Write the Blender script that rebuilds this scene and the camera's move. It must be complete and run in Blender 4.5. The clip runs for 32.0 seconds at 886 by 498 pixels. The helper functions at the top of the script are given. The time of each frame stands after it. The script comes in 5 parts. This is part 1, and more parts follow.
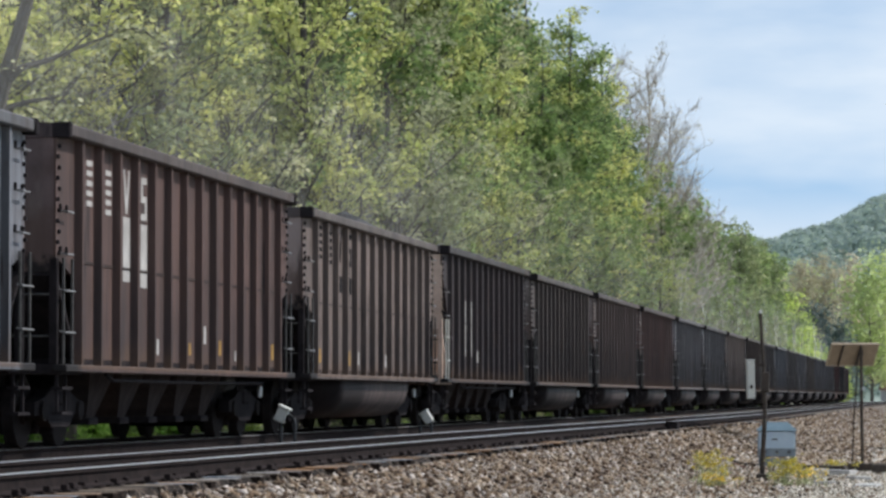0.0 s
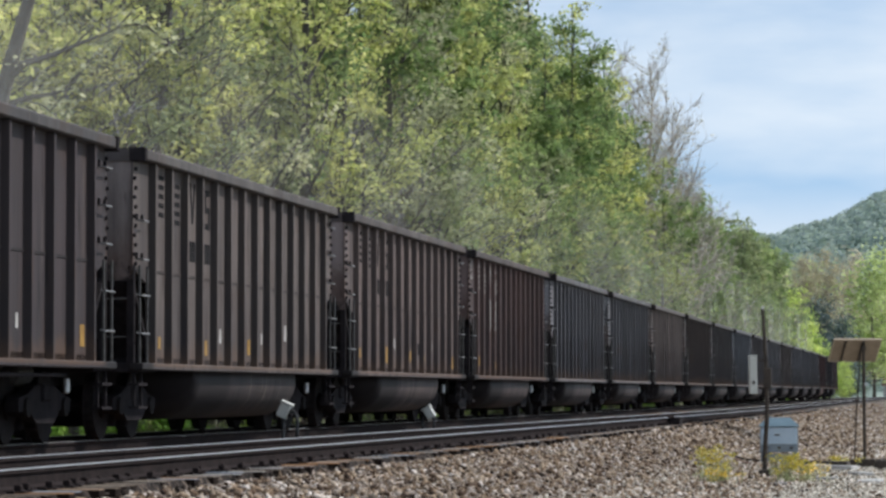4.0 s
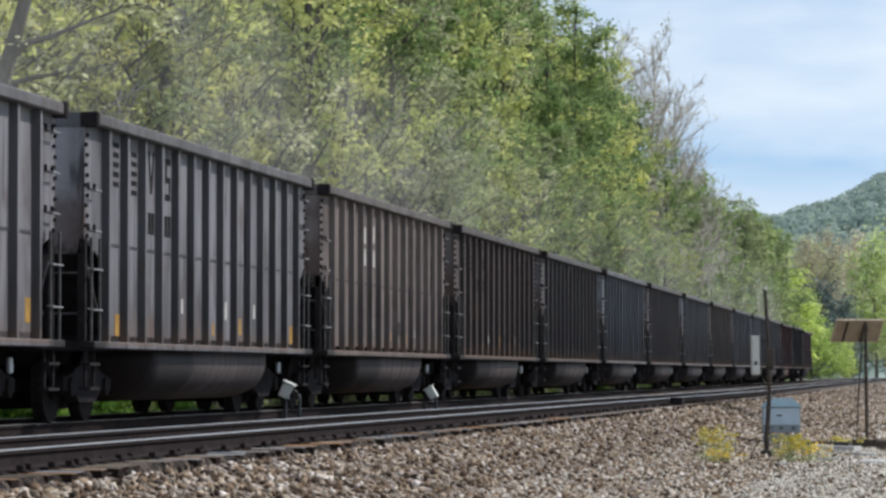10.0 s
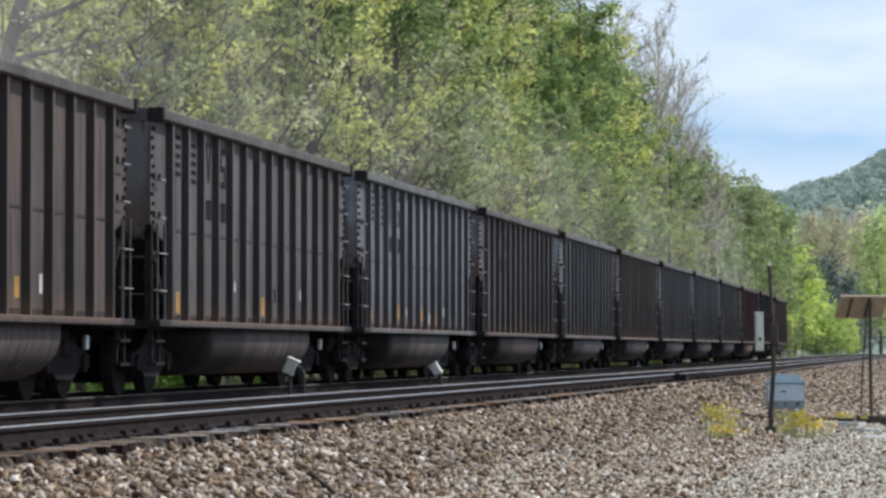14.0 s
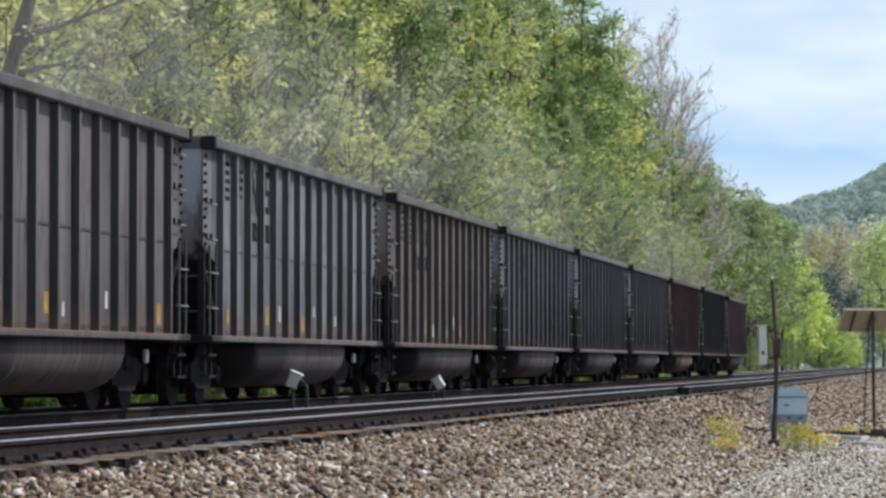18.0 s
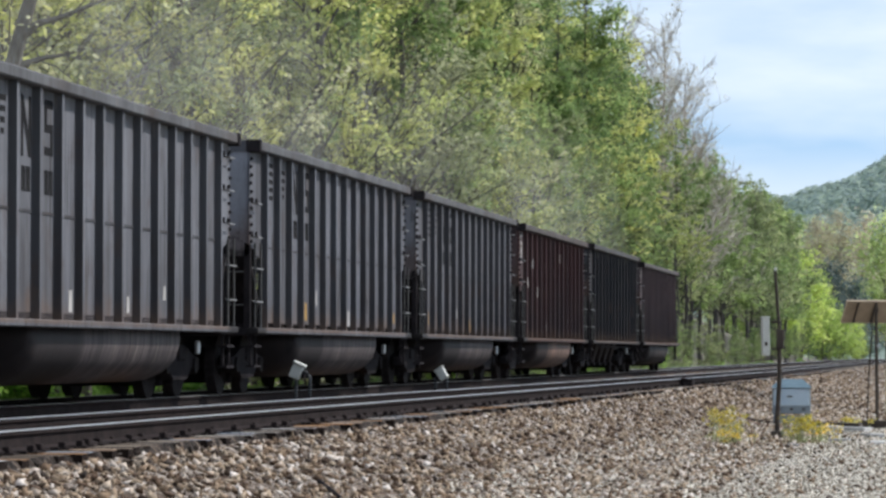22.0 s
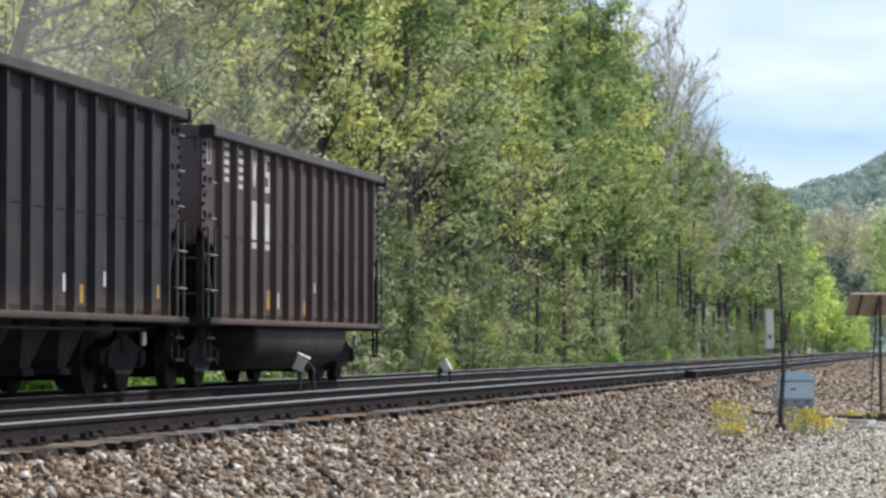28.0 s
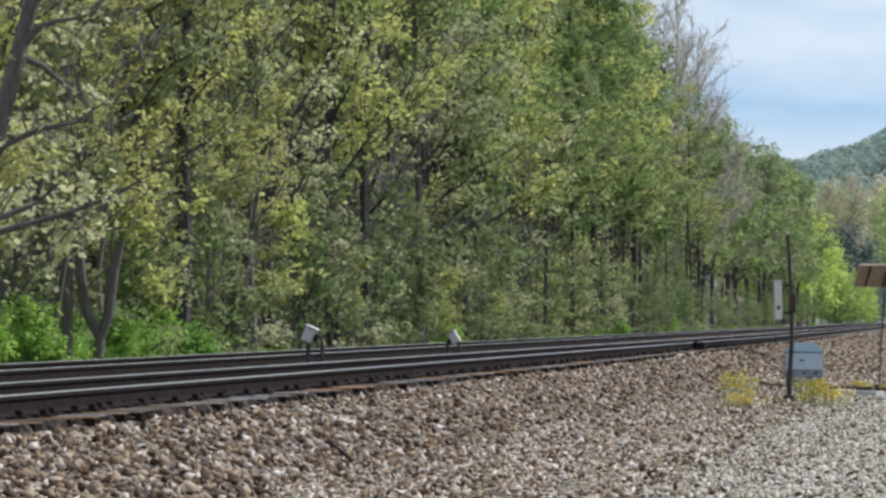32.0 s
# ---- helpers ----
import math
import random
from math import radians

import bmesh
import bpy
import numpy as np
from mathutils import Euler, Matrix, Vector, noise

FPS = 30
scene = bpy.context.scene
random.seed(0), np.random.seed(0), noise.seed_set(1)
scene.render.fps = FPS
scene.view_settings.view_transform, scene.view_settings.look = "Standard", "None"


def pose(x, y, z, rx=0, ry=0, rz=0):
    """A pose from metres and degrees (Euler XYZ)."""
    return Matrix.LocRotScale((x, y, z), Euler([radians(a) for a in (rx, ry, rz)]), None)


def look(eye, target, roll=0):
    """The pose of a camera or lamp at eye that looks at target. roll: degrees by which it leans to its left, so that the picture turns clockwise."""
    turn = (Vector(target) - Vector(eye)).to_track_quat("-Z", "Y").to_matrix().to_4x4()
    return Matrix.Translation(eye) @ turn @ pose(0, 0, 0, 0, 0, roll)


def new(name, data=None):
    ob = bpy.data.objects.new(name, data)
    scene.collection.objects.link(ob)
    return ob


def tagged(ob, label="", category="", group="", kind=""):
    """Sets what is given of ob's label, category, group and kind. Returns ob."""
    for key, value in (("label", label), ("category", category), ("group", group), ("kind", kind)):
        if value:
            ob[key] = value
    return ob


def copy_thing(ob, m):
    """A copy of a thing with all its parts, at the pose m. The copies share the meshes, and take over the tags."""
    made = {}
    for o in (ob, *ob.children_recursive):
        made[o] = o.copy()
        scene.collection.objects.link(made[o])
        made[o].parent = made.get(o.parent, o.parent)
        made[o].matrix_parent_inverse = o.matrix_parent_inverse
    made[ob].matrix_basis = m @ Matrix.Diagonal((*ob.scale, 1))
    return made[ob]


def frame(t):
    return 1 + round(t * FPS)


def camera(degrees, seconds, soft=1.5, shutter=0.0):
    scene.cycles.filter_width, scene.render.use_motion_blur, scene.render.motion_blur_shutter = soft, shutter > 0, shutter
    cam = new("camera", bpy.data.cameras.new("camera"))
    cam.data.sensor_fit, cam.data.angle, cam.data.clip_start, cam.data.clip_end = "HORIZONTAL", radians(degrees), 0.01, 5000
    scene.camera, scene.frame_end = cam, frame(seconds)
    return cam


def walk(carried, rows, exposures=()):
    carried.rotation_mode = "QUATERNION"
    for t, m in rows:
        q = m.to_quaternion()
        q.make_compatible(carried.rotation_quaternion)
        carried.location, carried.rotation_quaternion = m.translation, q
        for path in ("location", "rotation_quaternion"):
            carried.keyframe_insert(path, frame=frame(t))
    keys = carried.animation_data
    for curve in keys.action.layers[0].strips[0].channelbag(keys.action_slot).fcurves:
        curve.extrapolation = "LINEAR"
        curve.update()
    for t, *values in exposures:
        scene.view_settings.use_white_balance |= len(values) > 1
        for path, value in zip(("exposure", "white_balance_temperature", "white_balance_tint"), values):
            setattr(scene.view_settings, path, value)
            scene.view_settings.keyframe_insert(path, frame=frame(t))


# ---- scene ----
# The shot: a hand-held long lens beside a two-track line; z = 0 is the top of the rails, y runs along the track.
cam = camera(14.82, 32.0, soft=2.8)
EYE = (0.0, 0.0, 0.635)
TURNS = [
    (0, 8.155, 2.482, 0.00), (0.5, 8.144, 2.462, -0.00), (1, 8.158, 2.456, -0.02), (1.5, 8.170, 2.453, -0.00),
    (2, 8.174, 2.452, 0.01), (2.5, 8.184, 2.440, -0.01), (3, 8.186, 2.425, -0.01), (3.5, 8.187, 2.404, 0.0),
    (5.5, 8.217, 2.430, 0.00), (6, 8.211, 2.415, -0.01), (6.5, 8.200, 2.400, -0.03), (7, 8.200, 2.391, -0.03),
    (7.5, 8.220, 2.386, -0.01), (8, 8.225, 2.382, -0.02), (8.5, 8.237, 2.368, -0.01), (9, 8.225, 2.348, -0.02),
    (9.5, 8.231, 2.287, -0.02), (10, 8.233, 2.078, -0.03), (10.5, 8.256, 1.960, -0.04), (11, 8.245, 1.898, -0.04),
    (11.5, 8.269, 1.750, -0.03), (12, 8.270, 1.729, -0.02), (12.5, 8.283, 1.715, -0.01), (13, 8.286, 1.700, -0.02),
    (13.5, 8.299, 1.696, -0.02), (14, 8.304, 1.679, -0.01), (14.5, 8.296, 1.672, -0.01), (16.5, 8.325, 1.624, -0.03),
    (17, 8.342, 1.677, -0.03), (17.5, 8.344, 1.802, -0.02), (18, 8.353, 1.907, -0.01), (18.5, 8.368, 1.923, -0.02),
    (19, 8.361, 1.900, -0.05), (19.5, 8.372, 1.885, -0.07), (20, 8.381, 1.868, -0.07), (20.5, 8.390, 1.869, -0.06),
    (21, 8.401, 1.834, -0.04), (21.5, 8.405, 1.783, -0.05), (22, 8.406, 1.754, -0.07), (22.5, 8.408, 1.740, -0.08),
    (23, 8.419, 1.740, -0.07), (23.5, 8.429, 1.723, -0.08), (24, 8.435, 1.724, -0.07), (24.5, 8.444, 1.724, -0.07),
    (25, 8.436, 1.699, -0.06), (25.5, 8.429, 1.689, -0.10), (27.5, 8.467, 1.652, -0.12), (28, 8.470, 1.627, -0.12),
    (28.5, 8.485, 1.616, -0.11), (29, 8.478, 1.615, -0.11), (29.5, 8.480, 1.597, -0.10), (30, 8.525, 1.440, -0.10),
    (30.5, 8.569, 1.275, -0.10), (31, 8.577, 1.164, -0.11), (31.5, 8.598, 1.158, -0.10), (32, 8.612, 1.143, -0.10)]
walk(cam, [(t, pose(*EYE, 90 + pitch, roll, yaw)) for t, yaw, pitch, roll in TURNS], exposures=[(0, 0.47), (6, 0.47), (9, 0.49), (11, 0.57), (13, 0.60), (25, 0.69), (28, 0.75), (30, 0.74), (31, 0.54), (32, 0.46)])

# ---- light: a hazy spring sun to the front right, and a sky with thin cloud ----
SUN_WAY = Vector((0.62, 0.42, 0.80)).normalized()
sun = new("sun", bpy.data.lights.new("sun", "SUN"))
sun.data.energy, sun.data.angle, sun.data.color = 2.8, radians(3.0), (1.0, 0.965, 0.945)
sun.matrix_world = look((0, 0, 60), Vector((0, 0, 60)) - SUN_WAY)

world = bpy.data.worlds.new("sky")
scene.world = world
world.use_nodes = True
wn, wl = world.node_tree.nodes, world.node_tree.links
sky = wn.new("ShaderNodeTexSky")
sky.sky_type, sky.sun_disc = "NISHITA", False
sky.sun_elevation = math.asin(SUN_WAY.z)
sky.sun_rotation = math.atan2(SUN_WAY.x, SUN_WAY.y)
sky.air_density, sky.dust_density, sky.ozone_density = 1.0, 0.5, 0.5
coord = wn.new("ShaderNodeTexCoord")
stretch = wn.new("ShaderNodeMapping")
stretch.inputs["Scale"].default_value = (4.0, 4.0, 15.0)
stretch.inputs["Location"].default_value = (0.3, 0.0, 0.25)
puff = wn.new("ShaderNodeTexNoise")
puff.inputs["Scale"].default_value, puff.inputs["Detail"].default_value, puff.inputs["Roughness"].default_value = 1.5, 6, 0.5
ramp = wn.new("ShaderNodeValToRGB")
ramp.color_ramp.elements[0].position, ramp.color_ramp.elements[1].position = 0.38, 0.62
ramp.color_ramp.elements[0].color, ramp.color_ramp.elements[1].color = (0.12, 0.12, 0.12, 1), (0.95, 0.95, 0.95, 1)
blend = wn.new("ShaderNodeMix")
blend.data_type = "RGBA"
blend.inputs["B"].default_value = (6.1, 6.9, 7.8, 1)
raise_up = wn.new("ShaderNodeVectorMath")
raise_up.operation = "ADD"
raise_up.inputs[1].default_value = (0, 0, 0.16)
wl.new(coord.outputs["Generated"], raise_up.inputs[0])
wl.new(raise_up.outputs[0], sky.inputs["Vector"])
wl.new(coord.outputs["Generated"], stretch.inputs["Vector"])
wl.new(stretch.outputs["Vector"], puff.inputs["Vector"])
wl.new(puff.outputs["Fac"], ramp.inputs["Fac"])
wl.new(ramp.outputs["Color"], blend.inputs["Factor"])
tint = wn.new("ShaderNodeMix")
tint.data_type, tint.blend_type = "RGBA", "MULTIPLY"
tint.inputs["Factor"].default_value = 1.0
tint.inputs["B"].default_value = (0.91, 1.02, 1.06, 1)
wl.new(sky.outputs["Color"], tint.inputs["A"])
wl.new(tint.outputs["Result"], blend.inputs["A"])
split = wn.new("ShaderNodeSeparateXYZ")
wl.new(coord.outputs["Generated"], split.inputs[0])
low = wn.new("ShaderNodeMapRange")
low.inputs["From Min"].default_value, low.inputs["From Max"].default_value = 0.040, 0.062
low.inputs["To Min"].default_value, low.inputs["To Max"].default_value = 0.85, 0.0
wl.new(split.outputs["Z"], low.inputs["Value"])
haze = wn.new("ShaderNodeMix")
haze.data_type = "RGBA"
haze.inputs["B"].default_value = (6.4, 7.0, 7.7, 1)
wl.new(low.outputs[0], haze.inputs["Factor"])
wl.new(blend.outputs["Result"], haze.inputs["A"])
wl.new(haze.outputs["Result"], wn["Background"].inputs["Color"])
wn["Background"].inputs["Strength"].default_value = 0.092


# ---- materials ----
class Nodes:
    """A small writer of node materials."""

    def __init__(self, name):
        self.m = bpy.data.materials.new(name)
        self.m.use_nodes = True
        self.t = self.m.node_tree
        self.b = self.t.nodes["Principled BSDF"]
        self.out = self.t.nodes["Material Output"]
        self.obj = self.t.nodes.new("ShaderNodeTexCoord").outputs["Object"]

    def node(self, kind, **values):
        n = self.t.nodes.new(kind)
        for k, v in values.items():
            n.inputs[k.replace("_", " ")].default_value = v
        return n

    def link(self, a, b):
        self.t.links.new(a, b)

    def noise(self, scale, detail=4, rough=0.6, stretch=None, vec=None):
        n = self.node("ShaderNodeTexNoise", Scale=scale, Detail=detail, Roughness=rough)
        src = vec or self.obj
        if stretch:
            mp = self.node("ShaderNodeMapping", Scale=stretch)
            self.link(src, mp.inputs["Vector"])
            src = mp.outputs["Vector"]
        self.link(src, n.inputs["Vector"])
        return n.outputs["Fac"]

    def voronoi(self, scale, vec=None, feature="F1"):
        n = self.node("ShaderNodeTexVoronoi", Scale=scale)
        n.feature = feature
        self.link(vec or self.obj, n.inputs["Vector"])
        return n

    def ramp(self, fac, *stops):
        n = self.node("ShaderNodeValToRGB")
        e = n.color_ramp.elements
        while len(e) < len(stops):
            e.new(0.5)
        for s, (p, c) in zip(e, stops):
            s.position, s.color = p, (*c, 1) if len(c) == 3 else c
        self.link(fac, n.inputs["Fac"])
        return n.outputs["Color"]

    def mix(self, fac, a, b, how="MIX"):
        n = self.node("ShaderNodeMix")
        n.data_type, n.blend_type = "RGBA", how
        for key, v in (("Factor", fac), ("A", a), ("B", b)):
            if isinstance(v, (int, float)):
                n.inputs[key].default_value = v
            elif isinstance(v, tuple):
                n.inputs[key].default_value = (*v, 1)
            else:
                self.link(v, n.inputs[key])
        return n.outputs["Result"]

    def math(self, how, a, b=0.0, c=None):
        n = self.node("ShaderNodeMath")
        n.operation = how
        for i, v in enumerate((a, b) if c is None else (a, b, c)):
            if isinstance(v, (int, float)):
                n.inputs[i].default_value = v
            else:
                self.link(v, n.inputs[i])
        return n.outputs[0]

    def axis(self, vec):
        n = self.node("ShaderNodeSeparateXYZ")
        self.link(vec, n.inputs[0])
        return n.outputs

    def bump(self, height, strength=0.5, distance=0.02):
        n = self.node("ShaderNodeBump", Strength=strength, Distance=distance)
        self.link(height, n.inputs["Height"])
        self.link(n.outputs[0], self.b.inputs["Normal"])

    def done(self, colour, rough=0.8, metal=0.0, spec=0.3):
        if isinstance(colour, tuple):
            self.b.inputs["Base Color"].default_value = (*colour, 1)
        else:
            self.link(colour, self.b.inputs["Base Color"])
        if isinstance(rough, (int, float)):
            self.b.inputs["Roughness"].default_value = rough
        else:
            self.link(rough, self.b.inputs["Roughness"])
        self.b.inputs["Metallic"].default_value = metal
        self.b.inputs["Specular IOR Level"].default_value = spec
        return self.m


def plain(name, a, b, scale=6.0, rough=0.7, metal=0.0, bump=0.0, stretch=None, spec=0.3):
    n = Nodes(name)
    f = n.noise(scale, 6, 0.65, stretch)
    g = n.noise(scale * 7, 3, 0.6)
    c = n.mix(n.math("MULTIPLY", g, 0.35), n.ramp(f, (0.3, a), (0.7, b)), tuple(0.5 * v for v in a))
    if bump:
        n.bump(g, 0.6, bump)
    return n.done(c, rough, metal, spec)


def leafy(name, a, b, c, glow=0.55, grain=1.5):
    """Leaves: three tints by island, light passing through."""
    n = Nodes(name)
    info = n.node("ShaderNodeNewGeometry")
    ob = n.node("ShaderNodeObjectInfo")
    r = n.math("FRACT", n.math("ADD", info.outputs["Random Per Island"], n.math("MULTIPLY", ob.outputs["Random"], 0.25)))
    col = n.ramp(r, (0.0, a), (0.5, b), (1.0, c))
    hsv = n.node("ShaderNodeHueSaturation")
    n.link(col, hsv.inputs["Color"])
    clump = n.noise(0.9, 3, 0.6)
    tone = n.math("MULTIPLY_ADD", n.math("SUBTRACT", clump, 0.5), grain, 1.0)
    n.link(n.math("MULTIPLY", tone, n.math("MULTIPLY_ADD", ob.outputs["Random"], 0.5, 0.75)), hsv.inputs["Value"])
    n.link(n.math("MULTIPLY_ADD", ob.outputs["Random"], -0.03, 0.515), hsv.inputs["Hue"])
    tr = n.node("ShaderNodeBsdfTranslucent")
    n.link(hsv.outputs[0], tr.inputs["Color"])
    mx = n.node("ShaderNodeMixShader", Fac=glow)
    m = n.done(hsv.outputs[0], 0.6, 0, 0.25)
    n.link(n.b.outputs[0], mx.inputs[1])
    n.link(tr.outputs[0], mx.inputs[2])
    n.link(mx.outputs[0], n.out.inputs["Surface"])
    return m


def car_paint():
    """Weathered coal-car paint; the object's colour is the coat, with rust, run-down streaks and coal dirt."""
    n = Nodes("weathered_car_paint")
    ob = n.node("ShaderNodeObjectInfo")
    geo = n.node("ShaderNodeNewGeometry")
    seed = n.node("ShaderNodeVectorMath")
    seed.operation = "ADD"
    n.link(n.obj, seed.inputs[0])
    n.link(ob.outputs["Random"], seed.inputs[1])
    v = seed.outputs[0]
    streak = n.noise(3.2, 5, 0.6, (1.0, 2.2, 0.10), v)
    blot = n.noise(1.1, 5, 0.65, None, v)
    fine = n.noise(26, 3, 0.6, None, v)
    coat = n.mix(n.math("MULTIPLY", fine, 0.35), ob.outputs["Color"], (0.05, 0.042, 0.038))
    rust = n.mix(n.ramp(blot, (0.52, (0, 0, 0)), (0.72, (0.6, 0.6, 0.6))), coat, (0.085, 0.05, 0.034))
    x, y, z = n.axis(n.obj)
    low = n.math("SUBTRACT", 1.0, n.math("DIVIDE", n.math("SUBTRACT", z, 1.0), 1.0))
    grime = n.math("ADD", n.math("MULTIPLY", low, 0.22), n.ramp(streak, (0.46, (0, 0, 0)), (0.68, (0.62, 0.62, 0.62))))
    c = n.mix(grime, rust, (0.030, 0.026, 0.028))
    soft = n.noise(0.9, 3, 0.5, (1.0, 1.0, 0.5), v)
    c = n.mix(n.ramp(soft, (0.40, (0, 0, 0)), (0.70, (0.5, 0.5, 0.5))), c, (0.035, 0.032, 0.034))
    wave = n.noise(2.2, 2, 0.5, (1.0, 3.0, 0.05), v)
    c = n.mix(n.ramp(wave, (0.42, (0, 0, 0)), (0.62, (0.35, 0.35, 0.35))), c, (0.04, 0.036, 0.036))
    drip = n.noise(4.4, 3, 0.5, (1.0, 2.0, 0.16), v)
    c = n.mix(n.math("MULTIPLY", n.ramp(drip, (0.60, (0, 0, 0)), (0.66, (0.7, 0.7, 0.7))), n.math("LESS_THAN", x, 1.45)), c, (0.022, 0.019, 0.020))
    # scraped pale streaks, and rust creeping up from the sill
    worn = n.ramp(n.noise(2.6, 4, 0.55, (1.0, 2.6, 0.22), v), (0.64, (0, 0, 0)), (0.70, (0.55, 0.55, 0.55)))
    c = n.mix(n.math("MULTIPLY", worn, n.ramp(z, (0.15, (1, 1, 1)), (1.0, (0.25, 0.25, 0.25)))), c, (0.36, 0.31, 0.26))
    foot = n.math("ADD", n.math("MULTIPLY", n.math("SUBTRACT", 1.45, z), 2.0), n.math("MULTIPLY", n.math("SUBTRACT", blot, 0.55), 2.2))
    foot = n.math("MULTIPLY", foot, n.math("GREATER_THAN", z, 0.97))
    c = n.mix(n.math("MULTIPLY", n.ramp(foot, (0.1, (0, 0, 0)), (0.8, (1, 1, 1))), 0.45), c, (0.15, 0.09, 0.055))
    # black coal spill on the ends' lower half, with a torn edge
    ends = n.math("MULTIPLY", n.math("SUBTRACT", n.math("ABSOLUTE", y), 6.55), 3.0)
    brown = n.math("MULTIPLY", n.math("GREATER_THAN", n.math("ABSOLUTE", y), 7.29), n.math("ADD", n.math("SUBTRACT", 2.95, z), n.math("MULTIPLY", n.math("SUBTRACT", blot, 0.5), 1.6)))
    c = n.mix(n.math("MULTIPLY", n.ramp(brown, (0.0, (0, 0, 0)), (0.35, (1, 1, 1))), 0.6), c, (0.11, 0.072, 0.06))
    edge = n.math("ADD", n.math("SUBTRACT", 2.34, z), n.math("MULTIPLY", n.math("SUBTRACT", n.noise(4, 5, 0.75, (1.0, 1.6, 1.0), v), 0.5), 1.5))
    mask = n.math("MULTIPLY", n.ramp(ends, (0.0, (0, 0, 0)), (1.0, (1, 1, 1))), n.ramp(n.math("MULTIPLY", edge, 3.0), (0.2, (0, 0, 0)), (0.8, (1, 1, 1))))
    c = n.mix(mask, c, (0.024, 0.021, 0.021))
    # tub: near black ahead of a ragged line, towards its leading end
    lead = n.math("ADD", n.math("SUBTRACT", -0.75, y), n.math("MULTIPLY", n.math("SUBTRACT", n.noise(1.6, 4, 0.6, None, v), 0.5), 1.2))
    lead = n.math("MULTIPLY", n.ramp(n.math("MULTIPLY", lead, 2.0), (0.0, (0, 0, 0)), (1.0, (1, 1, 1))), n.math("LESS_THAN", z, 0.925))
    c = n.mix(n.math("MULTIPLY", lead, 0.9), c, (0.024, 0.020, 0.021))
    n.bump(fine, 0.25, 0.004)
    return n.done(c, 0.68, 0.0, 0.16)


def ground_cover():
    """Leaf litter and grass on the far bank, dirty ballast under the tracks, pale gravel on the near side."""
    n = Nodes("ground_cover")
    pos = n.node("ShaderNodeNewGeometry").outputs["Position"]
    x, y, z = n.axis(pos)
    wob = n.math("MULTIPLY", n.math("SUBTRACT", n.noise(0.5, 5, 0.65, None, pos), 0.5), 2.4)
    xx = n.math("ADD", x, wob)
    stones = n.voronoi(17, pos)
    tint = n.axis(stones.outputs["Color"])[0]
    ballast = n.ramp(tint, (0.0, (0.025, 0.018, 0.013)), (0.35, (0.07, 0.05, 0.038)), (0.7, (0.19, 0.15, 0.12)), (1.0, (0.50, 0.45, 0.39)))
    ballast = n.mix(n.ramp(n.noise(1.2, 4, 0.6, None, pos), (0.45, (0, 0, 0)), (0.7, (0.45, 0.45, 0.45))), ballast, (0.10, 0.055, 0.035))
    chips = n.voronoi(34, pos)
    gtint = n.axis(chips.outputs["Color"])[1]
    gravel = n.ramp(gtint, (0.0, (0.14, 0.125, 0.10)), (0.45, (0.45, 0.415, 0.355)), (1.0, (0.83, 0.79, 0.70)))
    gravel = n.mix(n.ramp(n.noise(0.6, 5, 0.65, (1.0, 0.35, 1.0), pos), (0.52, (0, 0, 0)), (0.74, (0.45, 0.45, 0.45))), gravel, (0.17, 0.145, 0.115))
    litter = n.ramp(n.noise(3.0, 6, 0.7, None, pos), (0.3, (0.12, 0.105, 0.09)), (0.55, (0.20, 0.185, 0.155)), (0.8, (0.17, 0.20, 0.10)))
    grass = n.ramp(n.noise(2.0, 6, 0.7, None, pos), (0.3, (0.05, 0.075, 0.02)), (0.7, (0.13, 0.16, 0.05)))
    soot = n.math("MULTIPLY", n.ramp(n.math("MULTIPLY_ADD", x, 1.2, 17.2), (0.0, (0, 0, 0)), (1.0, (1, 1, 1))), n.ramp(n.math("MULTIPLY_ADD", n.math("SUBTRACT", x, n.math("MULTIPLY", n.math("SUBTRACT", n.math("MINIMUM", y, 115.0), 60.0), 0.014)), -4.0, -26.0), (0.0, (0, 0, 0)), (1.0, (1, 1, 1))))
    ballast = n.mix(n.math("MULTIPLY", soot, 0.9), ballast, (0.018, 0.016, 0.015))
    c = n.mix(n.ramp(n.math("MULTIPLY_ADD", xx, 0.4, 6.4), (0.0, (0, 0, 0)), (1.0, (1, 1, 1))), litter, ballast)
    c = n.mix(n.ramp(n.math("MULTIPLY_ADD", xx, 0.40, 1.55), (0.0, (0, 0, 0)), (1.0, (1, 1, 1))), c, gravel)
    c = n.mix(n.ramp(n.math("MULTIPLY_ADD", xx, 0.4, -4.0), (0.0, (0, 0, 0)), (1.0, (1, 1, 1))), c, grass)
    n.bump(n.math("ADD", stones.outputs["Distance"], chips.outputs["Distance"]), 0.7, 0.03)
    return n.done(c, 0.95, 0, 0.15)


def stone_mix(name, *tints):
    n = Nodes(name)
    r = n.node("ShaderNodeNewGeometry").outputs["Random Per Island"]
    c = n.ramp(r, *tints)
    g = n.noise(60, 4, 0.6)
    n.bump(g, 0.4, 0.004)
    return n.done(n.mix(n.math("MULTIPLY", g, 0.4), c, (0.08, 0.06, 0.05)), 0.92, 0, 0.15)


